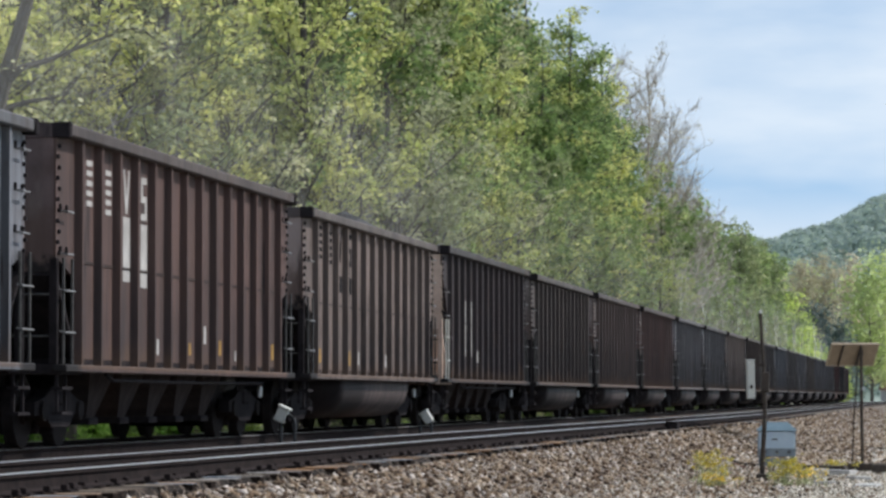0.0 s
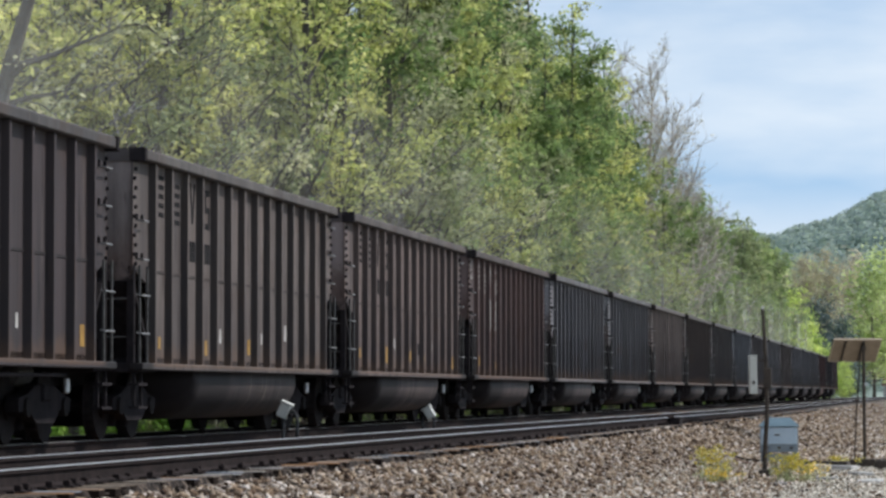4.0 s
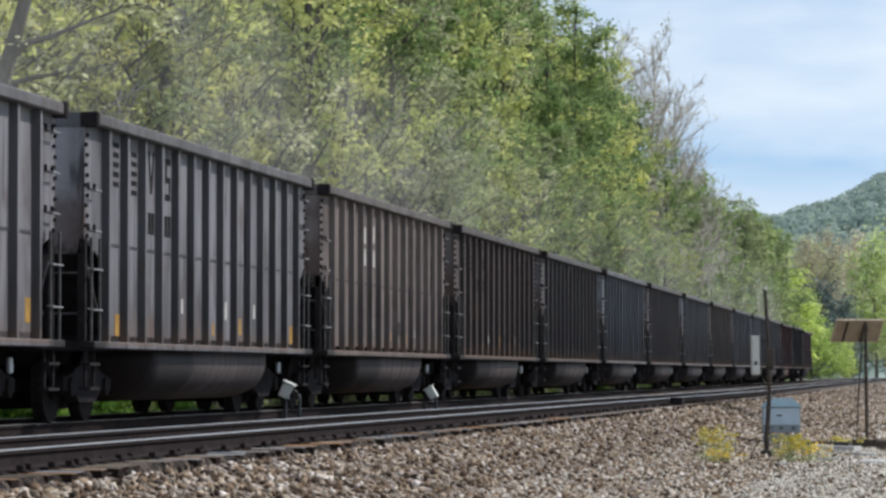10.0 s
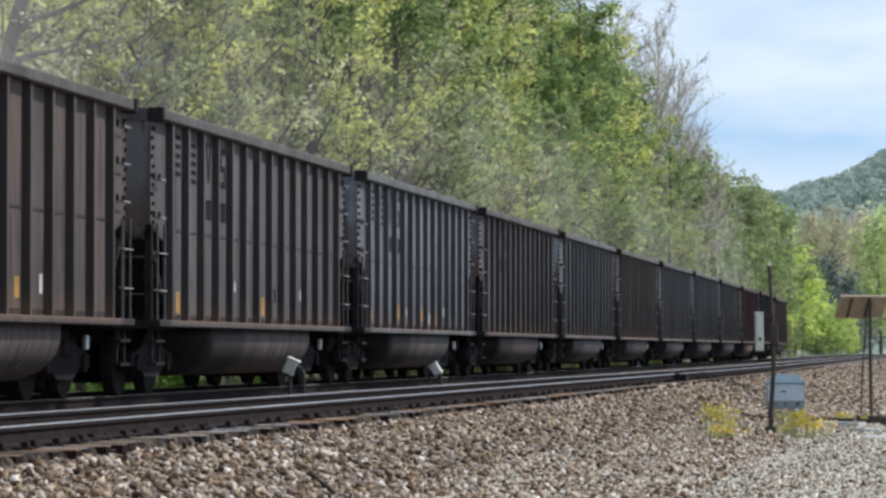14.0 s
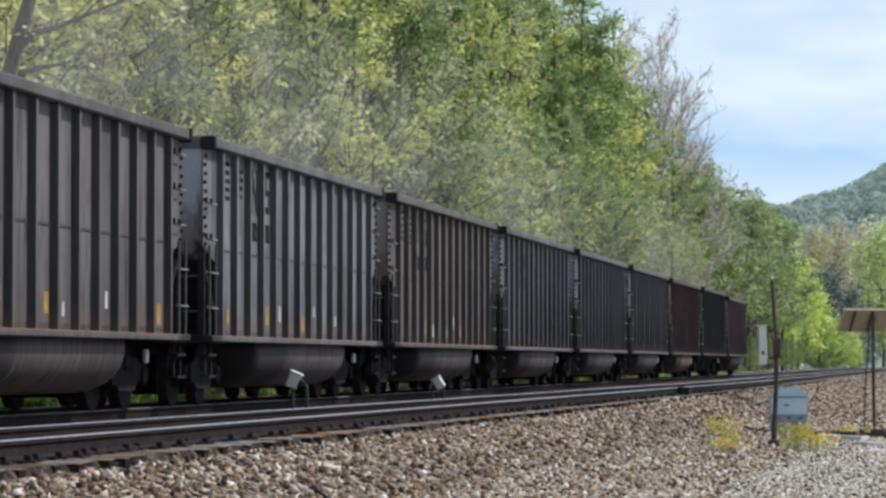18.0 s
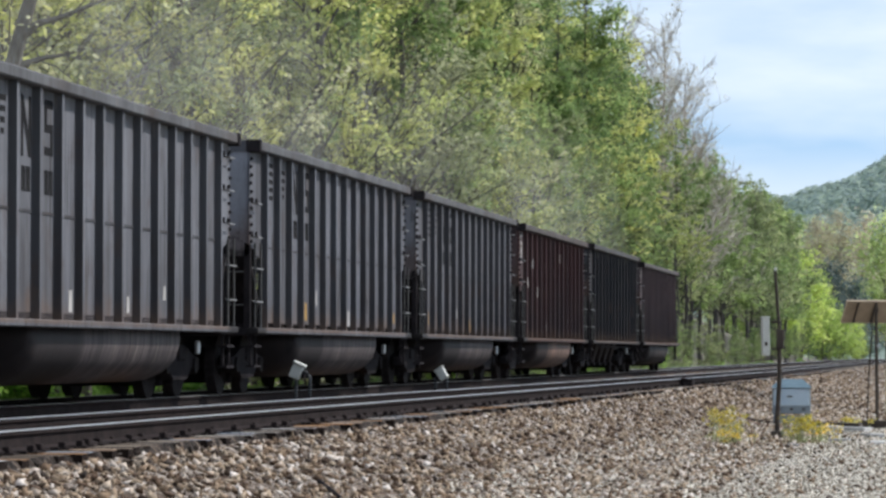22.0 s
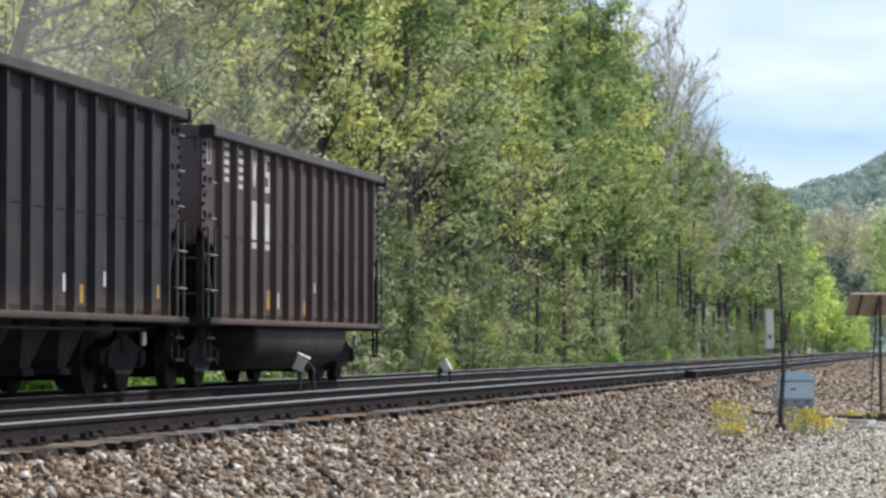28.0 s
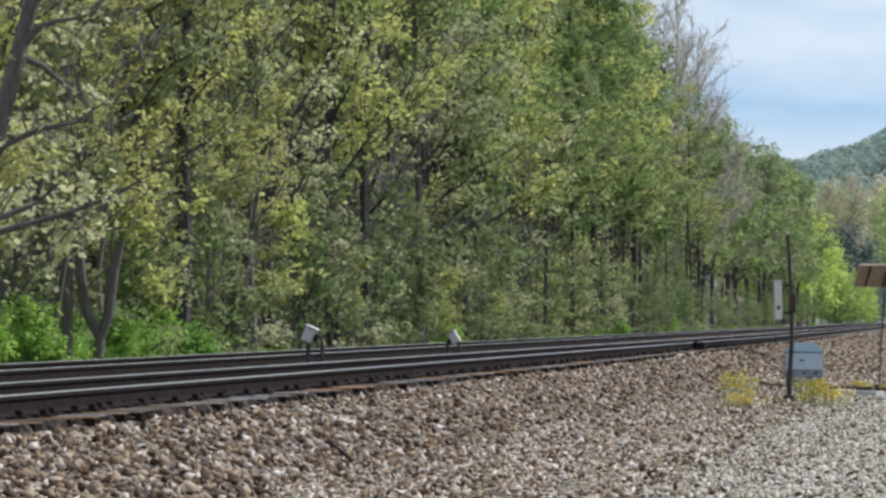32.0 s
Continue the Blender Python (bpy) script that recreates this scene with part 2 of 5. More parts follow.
M_PAINT = car_paint()
M_BLACK = plain("sooty_black_steel", (0.016, 0.014, 0.0155), (0.039, 0.033, 0.035), 5, 0.9, spec=0.08)
M_WHEEL = plain("wheel_steel", (0.013, 0.0115, 0.012), (0.034, 0.028, 0.027), 8, 0.85, 0.0, spec=0.08)
M_COAL = plain("coal", (0.006, 0.006, 0.007), (0.03, 0.03, 0.032), 9, 0.5, 0.0, 0.03)
M_WHITE = plain("dirty_white_lettering", (0.34, 0.32, 0.30), (0.60, 0.58, 0.55), 4, 0.7)
M_DARKLET = plain("dark_lettering", (0.012, 0.012, 0.014), (0.03, 0.03, 0.031), 4, 0.95, spec=0.04)
M_YELLOW = plain("yellow_reflector", (0.26, 0.14, 0.03), (0.48, 0.28, 0.06), 5, 0.6)
M_HOOP = plain("weathered_grey_conduit", (0.022, 0.024, 0.026), (0.07, 0.075, 0.08), 7, 0.6)
M_GRAB = plain("worn_grab_iron", (0.035, 0.033, 0.032), (0.11, 0.105, 0.10), 9, 0.6)
M_RUNG = plain("worn_bright_iron", (0.15, 0.146, 0.142), (0.33, 0.32, 0.31), 9, 0.5, 0.3)
M_TANEND = plain("bare_tan_steel", (0.55, 0.40, 0.32), (0.80, 0.62, 0.51), 3, 0.75)
M_BAY = plain("dusty_brown_bay", (0.024, 0.020, 0.021), (0.080, 0.064, 0.060), 3, 0.95, spec=0.06)
M_RAIL = plain("rail_web_rust", (0.017, 0.0135, 0.0135), (0.042, 0.032, 0.030), 6, 0.95, spec=0.06)
M_HEAD = plain("polished_rail_head", (0.66, 0.65, 0.64), (0.88, 0.87, 0.86), 3, 0.30, 0.9, 0, (1, 0.02, 1))
M_GROUND = ground_cover()
M_STONE = stone_mix("ballast_stone", (0.0, (0.023, 0.016, 0.012)), (0.24, (0.116, 0.072, 0.045)), (0.47, (0.279, 0.195, 0.126)), (0.70, (0.447, 0.352, 0.249)), (0.9, (0.599, 0.510, 0.428)), (1.0, (0.840, 0.760, 0.687)))
M_SOOTSTONE = stone_mix("sooty_ballast", (0.0, (0.016, 0.013, 0.011)), (0.7, (0.055, 0.042, 0.034)), (1.0, (0.14, 0.11, 0.085)))
M_CHIP = stone_mix("pale_gravel", (0.0, (0.102, 0.082, 0.061)), (0.25, (0.408, 0.364, 0.296)), (0.6, (0.694, 0.640, 0.539)), (1.0, (0.938, 0.883, 0.766)))


def crib():
    n = Nodes("sooty_crib_ballast")
    cell = n.voronoi(15)
    c = n.ramp(n.axis(cell.outputs["Color"])[0], (0.0, (0.010, 0.009, 0.008)), (0.7, (0.035, 0.027, 0.022)), (1.0, (0.13, 0.10, 0.08)))
    n.bump(cell.outputs["Distance"], 0.8, 0.03)
    return n.done(c, 0.95, 0, 0.1)


M_CRIB = crib()


def tie_wood():
    n = Nodes("weathered_tie")
    r = n.node("ShaderNodeObjectInfo").outputs["Random"]
    base = n.ramp(r, (0.0, (0.06, 0.05, 0.04)), (0.2, (0.22, 0.17, 0.125)), (0.4, (0.40, 0.37, 0.33)), (0.55, (0.46, 0.22, 0.07)), (0.7, (0.27, 0.17, 0.10)), (0.85, (0.26, 0.33, 0.41)), (1.0, (0.50, 0.46, 0.41)))
    f = n.noise(7, 5, 0.65, (0.12, 1.0, 1.0))
    n.bump(f, 0.6, 0.01)
    return n.done(n.mix(n.math("MULTIPLY", f, 0.6), base, (0.03, 0.022, 0.018)), 0.9, 0, 0.15)


M_TIE = tie_wood()
M_TIEEND = plain("tarred_tie_end", (0.012, 0.009, 0.008), (0.034, 0.023, 0.018), 9, 0.95, spec=0.05)
M_BARK = plain("grey_brown_bark", (0.10, 0.088, 0.078), (0.23, 0.21, 0.185), 9, 0.95, 0, 0.03, (1, 1, 0.25))
# twig grey, with the haze in the wood's gaps painted in
M_THICKET = plain("grey_thicket_twig", (0.20, 0.195, 0.205), (0.33, 0.32, 0.325), 6, 0.95)
M_PALEBARK = plain("pale_bark", (0.14, 0.12, 0.10), (0.30, 0.27, 0.23), 7, 0.95, 0, 0.03, (1, 1, 0.25))
L_YOUNG = leafy("young_yellow_green_leaf", (0.421, 0.471, 0.160), (0.528, 0.575, 0.202), (0.659, 0.658, 0.287))
L_GREEN = leafy("spring_green_leaf", (0.160, 0.241, 0.086), (0.235, 0.332, 0.120), (0.338, 0.428, 0.170))
L_OLIVE = leafy("olive_bud_leaf", (0.413, 0.436, 0.252), (0.498, 0.520, 0.302), (0.607, 0.615, 0.391))
L_BUSH = leafy("bright_bush_leaf", (0.231, 0.420, 0.082), (0.323, 0.529, 0.110), (0.461, 0.649, 0.178))
L_LIME = leafy("lime_leaf", (0.374, 0.508, 0.128), (0.484, 0.612, 0.174), (0.594, 0.664, 0.254))
# needle colour lifted towards blue-grey to paint in the far haze
L_PINE = leafy("dark_needles", (0.09, 0.135, 0.125), (0.12, 0.165, 0.15), (0.155, 0.2, 0.18), 0.2)
L_BUD = leafy("whitish_opening_bud", (0.52, 0.50, 0.42), (0.62, 0.60, 0.50), (0.70, 0.69, 0.60), 0.4)
L_TAN = leafy("tan_bud", (0.462, 0.414, 0.308), (0.583, 0.526, 0.385), (0.638, 0.605, 0.396), 0.4)
L_PALE = leafy("pale_budding_leaf", (0.428, 0.446, 0.162), (0.507, 0.522, 0.200), (0.596, 0.598, 0.267))
# distance haze put into the leaf colour, lifting and paling the yellow
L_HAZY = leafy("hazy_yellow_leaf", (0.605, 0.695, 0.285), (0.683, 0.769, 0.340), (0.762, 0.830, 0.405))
L_DEEP = leafy("deep_olive_leaf", (0.222, 0.271, 0.130), (0.290, 0.346, 0.163), (0.383, 0.419, 0.226))
M_DARKBARK = plain("dark_grey_bark", (0.055, 0.05, 0.05), (0.13, 0.12, 0.115), 9, 0.95, 0, 0.03, (1, 1, 0.25))
M_TWIG = plain("bare_twig_grey", (0.38, 0.335, 0.285), (0.62, 0.56, 0.49), 6, 0.95)
M_FLOWER = leafy("yellow_weed_flower", (0.66, 0.48, 0.06), (0.80, 0.62, 0.12), (0.48, 0.46, 0.16), 0.4)
M_CAB = plain("pale_blue_cabinet_paint", (0.50, 0.62, 0.72), (0.60, 0.71, 0.79), 5, 0.5)
M_CABDARK = plain("blue_grey_cabinet_side", (0.11, 0.18, 0.225), (0.16, 0.24, 0.29), 5, 0.55)
M_CABLOW = plain("weathered_grey_blue_steel", (0.20, 0.245, 0.28), (0.34, 0.39, 0.42), 5, 0.6)
M_POST = plain("rusty_post_steel", (0.035, 0.028, 0.024), (0.09, 0.07, 0.055), 8, 0.75)
M_BOXWHITE = plain("aged_white_box", (0.54, 0.54, 0.49), (0.72, 0.72, 0.67), 5, 0.6)
M_PVBACK = plain("panel_back_sheet", (0.22, 0.165, 0.115), (0.31, 0.24, 0.17), 4, 0.7)
M_ALU = plain("aluminium_frame", (0.55, 0.56, 0.57), (0.70, 0.71, 0.72), 4, 0.4, 0.6)
M_PVRIM = plain("tan_panel_rim", (0.34, 0.27, 0.19), (0.48, 0.39, 0.29), 4, 0.6)
M_CELL = plain("solar_cell_glass", (0.012, 0.016, 0.03), (0.02, 0.025, 0.045), 3, 0.15)
M_CONCRETE = plain("pale_concrete", (0.36, 0.35, 0.33), (0.56, 0.55, 0.53), 4, 0.9, 0, 0.01)


# ---- building helpers ----
class Geo:
    """Collects vertices and faces of one mesh."""

    def __init__(self):
        self.v, self.f = [], []

    def add(self, verts, faces):
        k = len(self.v)
        self.v += [tuple(p) for p in verts]
        self.f += [tuple(k + i for i in f) for f in faces]
        return self

    def box(self, x0, x1, y0, y1, z0, z1, m=None):
        p = [(x, y, z) for x in (x0, x1) for y in (y0, y1) for z in (z0, z1)]
        if m is not None:
            p = [m @ Vector(q) for q in p]
        return self.add(p, [(0, 1, 3, 2), (4, 6, 7, 5), (0, 4, 5, 1), (2, 3, 7, 6), (0, 2, 6, 4), (1, 5, 7, 3)])

    def slab(self, x0, x1, y0, y1, z0, z1, c=0.01):
        """A box with bevelled long edges."""
        p = []
        for y, e in ((y0, c), (y0 + c, 0), (y1 - c, 0), (y1, c)):
            a, b, lo, hi = x0 + e, x1 - e, z0 + e, z1 - e
            p += [(a + c, y, lo), (b - c, y, lo), (b, y, lo + c), (b, y, hi - c), (b - c, y, hi), (a + c, y, hi), (a, y, hi - c), (a, y, lo + c)]
        f = [tuple(range(7, -1, -1)), tuple(range(24, 32))]
        for r in range(3):
            f += [(r * 8 + i, r * 8 + (i + 1) % 8, r * 8 + 8 + (i + 1) % 8, r * 8 + 8 + i) for i in range(8)]
        return self.add(p, f)

    def sweep(self, profile, path_a, path_b):
        """A closed profile of (x, z) points carried from y = path_a to y = path_b."""
        n = len(profile)
        p = [(x, path_a, z) for x, z in profile] + [(x, path_b, z) for x, z in profile]
        f = [(i, (i + 1) % n, n + (i + 1) % n, n + i) for i in range(n)] + [tuple(range(n - 1, -1, -1)), tuple(range(n, 2 * n))]
        return self.add(p, f)

    def tube(self, pts, radii, sides=6):
        k = len(self.v)
        n = len(pts)
        pts = [Vector(p) for p in pts]
        for i, p in enumerate(pts):
            way = (pts[min(i + 1, n - 1)] - pts[max(i - 1, 0)]).normalized()
            u = way.orthogonal().normalized()
            w = way.cross(u)
            r = radii[i] if isinstance(radii, (list, tuple)) else radii
            for s in range(sides):
                a = 2 * math.pi * s / sides
                self.v.append(tuple(p + (u * math.cos(a) + w * math.sin(a)) * r))
        for i in range(n - 1):
            for s in range(sides):
                self.f.append((k + i * sides + s, k + i * sides + (s + 1) % sides, k + (i + 1) * sides + (s + 1) % sides, k + (i + 1) * sides + s))
        self.f.append(tuple(k + s for s in range(sides - 1, -1, -1)))
        self.f.append(tuple(k + (n - 1) * sides + s for s in range(sides)))
        return self

    def drum(self, x0, x1, y, z, r, sides=20, r2=None):
        """A cylinder along x."""
        return self.tube([(x0, y, z), (x1, y, z)], [r, r2 or r], sides)

    def mesh(self, name, material, smooth=False):
        me = bpy.data.meshes.new(name)
        me.from_pydata(self.v, [], self.f)
        me.materials.append(material)
        if smooth:
            me.polygons.foreach_set("use_smooth", [True] * len(me.polygons))
        me.update()
        return me


def quick_mesh(name, verts, size, material):
    """A mesh of loose faces with size corners each, from a flat array."""
    n = len(verts)
    me = bpy.data.meshes.new(name)
    me.vertices.add(n)
    me.vertices.foreach_set("co", np.asarray(verts, np.float32).ravel())
    me.loops.add(n)
    me.loops.foreach_set("vertex_index", np.arange(n, dtype=np.int32))
    me.polygons.add(n // size)
    me.polygons.foreach_set("loop_start", np.arange(0, n, size, dtype=np.int32))
    me.polygons.foreach_set("loop_total", np.full(n // size, size, np.int32))
    me.materials.append(material)
    me.update(calc_edges=True)
    return me


def part(name, geo, material, parent, label="", smooth=False):
    me = geo if isinstance(geo, bpy.types.Mesh) else geo.mesh(name, material, smooth)
    ob = new(name, me)
    ob.parent = parent
    return tagged(ob, label)


def thing(name, label, category, at=None, group="", kind=""):
    ob = new(name)
    ob.empty_display_size = 0.3
    if at is not None:
        ob.matrix_basis = at
    return tagged(ob, label, category, group, kind)


# ---- the line of the track ----
def bend(y):
    """Sideways shift of the far track at y, and its slope."""
    s = min(max(y - 39.7, 0.0), 320.0)
    d = 2.2e-5 * s * s - 3.4e-8 * s ** 3
    k = 4.4e-5 * s - 1.02e-7 * s * s
    if y > 360:
        d += k * (y - 360) + 4.0e-4 * (y - 360) ** 2
        k += 8.0e-4 * (y - 360)
    return d, k


FAR_X, RAIL_H, GAUGE = -11.80, 0.17, 1.50


def far_x(y):
    return FAR_X + bend(y)[0]


def near_x(y):
    return -7.81 + 0.014 * (min(max(y, 12.0), 115.0) - 60.0) + bend(y)[0]


def bed_z(x, y):
    """Height of the ground at x, y."""
    u = x - bend(y)[0]
    if y > 700:
        u = x - bend(700)[0]
    knots = [(-400, 34.0), (-90, 26.0), (-48, 13.5), (-21, 0.2), (-17.5, -0.8), (-15.6, -1.0), (-14.2, -0.28), (-9.95, -0.26),
             (-9.7, -0.26), (40, -0.26)]
    side = [(-3, -0.26), (1.26, -0.245), (1.34, -0.265), (1.60, -0.33), (3.3, -0.86), (4.2, -0.90), (48, -0.95), (410, 4.0), (4000, 4.0)]
    w = x - near_x(min(y, 700))
    if w > -1.5:
        knots, u = side, w
    fade = min(max((500.0 - y) / 110.0, 0.0), 1.0)
    for (a, za), (b, zb) in zip(knots, knots[1:]):
        if a <= u <= b:
            z = za + (zb - za) * (u - a) / (b - a)
            return z if x - bend(min(y, 700))[0] > -15.6 else -1.0 + (z + 1.0) * fade
    return -1.0 + 35.0 * fade if u < 0 else 4.0


def build_ground():
    us = [-3000, -800, -400, -200, -90, -70, -48, -36, -28, -21, -19, -17.5, -16.5, -15.6, -14.9, -14.2, -13, -12, -11, -9.95, -9.0, -8, -7.2, -6.55,
          -6, -5.5, -5, -4.5, -4, -3.6, -2, 0, 2, 5, 10, 20, 40, 90, 200, 400, 900, 3000]
    us = [u for u in us if u < -9.0 or u > -3.0] + [-9.0, -8.0, -7.0] + [-6.9 + 0.15 * i for i in range(10)] + [-5.4, -5.1, -4.8, -4.5, -4.2, -3.9, -3.6, -3.3, -3.0]
    us.sort()
    ys = [-900, -500, -300, -150, -80, -40, -20, 0] + [10 + 5 * i for i in range(30)] + [160 + 10 * i for i in range(45)] + [650, 700, 1000, 1600, 2600, 4500]
    v, f = [], []
    rng = random.Random(4)
    for y in ys:
        d = bend(min(y, 700))[0]
        for u in us:
            z = bed_z(u + d, y)
            if u < -17 or u > -4:
                z += rng.uniform(-0.04, 0.04) * (1 if u > -4 else 3)
            v.append((u + d, y, z))
    w = len(us)
    for j in range(len(ys) - 1):
        f += [(j * w + i, j * w + i + 1, (j + 1) * w + i + 1, (j + 1) * w + i) for i in range(w - 1)]
    me = bpy.data.meshes.new("ground")
    me.from_pydata(v, [], f)
    me.materials.append(M_GROUND)
    me.polygons.foreach_set("use_smooth", [True] * len(me.polygons))
    tagged(new("ground", me), "railway ground of ballast, pale gravel and wooded bank", "ground", kind="structure")


build_ground()


def rail_strip(name, line, off, parent, near_end=-420.0, far_end=720.0):
    """One rail: foot, web and head swept along its line; the polished top is a part of its own."""
    ys = [near_end, -200, -100, -40] + [float(v) for v in range(0, 360, 12)] + [360 + 8 * i for i in range(46)]
    prof = [(-0.07, -RAIL_H), (0.07, -RAIL_H), (0.07, -RAIL_H + 0.015), (0.012, -RAIL_H + 0.035), (0.012, -0.045), (0.036, -0.035), (0.036, -0.004),
            (-0.036, -0.004), (-0.036, -0.035), (-0.012, -0.045), (-0.012, -RAIL_H + 0.035), (-0.07, -RAIL_H + 0.015)]
    top = [(-0.0385, -0.0035), (0.0385, -0.0035), (0.0385, -0.001), (0.030, 0.004), (-0.030, 0.004), (-0.0385, -0.001)]
    rail = None
    for label, material, pr in (("rail", M_RAIL, prof), ("rail_head", M_HEAD, top)):
        n = len(pr)
        v, f = [], []
        for y in ys:
            x = line(y) + off
            v += [(x + a, y, b) for a, b in pr]
        for j in range(len(ys) - 1):
            f += [(j * n + i, (j + 1) * n + i, (j + 1) * n + (i + 1) % n, j * n + (i + 1) % n) for i in range(n)]
        me = bpy.data.meshes.new(label)
        me.from_pydata(v, [], f)
        me.materials.append(material)
        ob = new(label, me)
        ob.parent = rail or parent
        rail = rail or ob
        tagged(ob, "bright worn running surface" if label == "rail_head" else "")
    return rail


def build_track(name, line, label):
    track = thing(name, label, "railway track", kind="structure")
    for off in (-GAUGE / 2, GAUGE / 2):
        rail_strip("rail", line, off, track)
    return track


track_far = build_track("track_far", far_x, "railway track of dark rails on timber ties, carrying the train")
track_near = build_track("track_near", near_x, "empty railway track with bright rail heads on weathered timber ties")


# ---- the train ----
CAR_L, BODY, HALF = 16.19, 7.38, 1.58
SILL, TOP = 1.02, 3.84
RIBS = [-6.42 + 12.84 * i / 13 for i in range(14)]
SPEED, LEAD0 = 11.373, 39.72


def side_sheet(s, slant=False):
    """Side sheet at x = s, its lower corners cut away for the ladders; 3 cm thick."""
    a, b = 1.42 * s, 1.39 * s
    out = [(-BODY, 3.45), (-6.55, 2.42), (-6.50, SILL), (6.50, SILL), (6.55, 2.06), (BODY, 2.28), (BODY, TOP), (-BODY, TOP)] if slant else [(-BODY, 2.28), (-6.55, 2.06), (-6.50, SILL), (6.50, SILL), (6.55, 2.06), (BODY, 2.28), (BODY, TOP), (-BODY, TOP)]
    v = [(a, y, z) for y, z in out] + [(b, y, z) for y, z in out]
    n = len(out)
    f = [tuple(range(n)), tuple(range(2 * n - 1, n - 1, -1))] + [(i, n + i, n + (i + 1) % n, (i + 1) % n) for i in range(n)]
    return Geo().add(v, f)


def make_meshes():
    """The meshes that all cars share."""
    m = {}
    for s, key in ((1, "side_r"), (-1, "side_l")):
        m[key] = side_sheet(s).mesh("side_sheet", M_PAINT)
        m["slant" + key[-2:]] = side_sheet(s, True).mesh("side_sheet", M_PAINT)
    # hat-section post: wide root, narrower face
    g = Geo()
    g.add([(1.42, -0.075, SILL), (1.51, -0.042, SILL), (1.51, 0.042, SILL), (1.42, 0.075, SILL),
           (1.42, -0.075, TOP - 0.15), (1.51, -0.042, TOP - 0.15), (1.51, 0.042, TOP - 0.15), (1.42, 0.075, TOP - 0.15)],
          [(0, 1, 5, 4), (1, 2, 6, 5), (2, 3, 7, 6), (3, 0, 4, 7), (3, 2, 1, 0), (4, 5, 6, 7)])
    m["rib"] = g.mesh("side_post", M_PAINT)
    # added strip in full coat tone, standing in for the sunlit post face
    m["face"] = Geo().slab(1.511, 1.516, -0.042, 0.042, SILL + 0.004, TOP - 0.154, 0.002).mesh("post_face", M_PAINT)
    for key, y, e in (("beam_f", -BODY, 0.13), ("beam_b", BODY, -0.13)):
        g = Geo()
        prof = [(-1.37, TOP - 0.17), (1.37, TOP - 0.17), (1.37, TOP), (0.0, TOP + 0.08), (-1.37, TOP)]
        m[key] = g.sweep(prof, min(y, y + e), max(y, y + e)).mesh("end_beam", M_PAINT)
        m["cap" + key[-2:]] = Geo().slab(-0.11, 0.11, min(y - 0.1 * e, y + e), max(y - 0.1 * e, y + e), TOP - 0.18, TOP + 0.012, 0.015).mesh("chord_end", M_BLACK)
    for s, key in ((1, "chord_r"), (-1, "chord_l")):
        x0, x1 = sorted((1.37 * s, 1.57 * s))
        m[key] = Geo().slab(x0, x1, -BODY + 0.13, BODY - 0.13, TOP - 0.15, TOP, 0.02).mesh("top_chord", M_PAINT)
        x0, x1 = sorted((1.38 * s, 1.56 * s))
        m["sill" + key[-2:]] = Geo().slab(x0, x1, -BODY, BODY, SILL - 0.09, SILL, 0.012).mesh("side_sill", M_PAINT)
        x0, x1 = sorted((1.42 * s, 1.430 * s))
        m["seam" + key[-2:]] = Geo().box(x0, x1, -6.5, 6.5, 2.24, 2.275).mesh("seam_strip", M_PAINT)
    for s, key in ((-1, "end_f"), (1, "end_b")):
        y = 7.36 * s
        m[key] = Geo().box(-1.42, 1.42, min(y, y - 0.03 * s), max(y, y - 0.03 * s), 2.10, TOP - 0.02).mesh("end_wall", M_PAINT)
        # slope sheet down to the floor; coal dirt and recess shade both in its black
        yi = 6.35 * s
        g = Geo().add([(-1.41, y, 2.09), (1.41, y, 2.09), (1.41, yi, 1.1), (-1.41, yi, 1.1), (-1.41, y - 0.03 * s, 2.15), (1.41, y - 0.03 * s, 2.15), (1.41, yi - 0.03 * s, 1.16), (-1.41, yi - 0.03 * s, 1.16)],
                      [(0, 1, 2, 3), (7, 6, 5, 4), (0, 4, 5, 1), (2, 6, 7, 3), (0, 3, 7, 4), (1, 5, 6, 2)])
        m["slope" + key[-2:]] = g.mesh("slope_sheet", M_BLACK)
        # rails across the end, over the platform
        g = Geo()
        for z in (1.36, 1.86):
            g.tube([(-1.40, y - 0.02 * s, z), (1.40, y - 0.02 * s, z)], 0.016, 5)
        m["rail" + key[-2:]] = g.mesh("end_rail", M_GRAB)
        # corner posts and platform
        m["cpost" + key[-2:]] = Geo().slab(-0.05, 0.05, min(y, y - 0.1 * s), max(y, y - 0.1 * s), SILL, 2.3, 0.01).mesh("corner_post", M_BLACK)
        g = Geo().slab(-1.5, 1.5, min(y, y - 0.95 * s), max(y, y - 0.95 * s), SILL - 0.12, SILL + 0.0, 0.01)
        m["plat" + key[-2:]] = g.mesh("end_platform", M_BLACK)
        # ladder beside the corner: two stiles, few rungs
        g = Geo()
        for yy in (7.32, 6.90):
            g.slab(1.485, 1.515, yy * s - 0.02, yy * s + 0.02, SILL - 0.02, 2.30, 0.005)
        m["ladder" + key[-2:]] = g.mesh("ladder_stile", M_GRAB)
        g = Geo().tube([(1.47, 7.36 * s, 0.0), (1.53, 7.36 * s, -0.015), (1.53, 6.88 * s, -0.015), (1.47, 6.88 * s, 0.0)], 0.014, 6)
        m["rung" + key[-2:]] = g.mesh("rung", M_RUNG)
        m["grab" + key[-2:]] = Geo().tube([(1.43, 7.22 * s, 0.0), (1.52, 7.22 * s, -0.01), (1.52, 6.92 * s, -0.01), (1.43, 6.92 * s, 0.0)], 0.016, 6).mesh("grab_iron", M_RUNG)
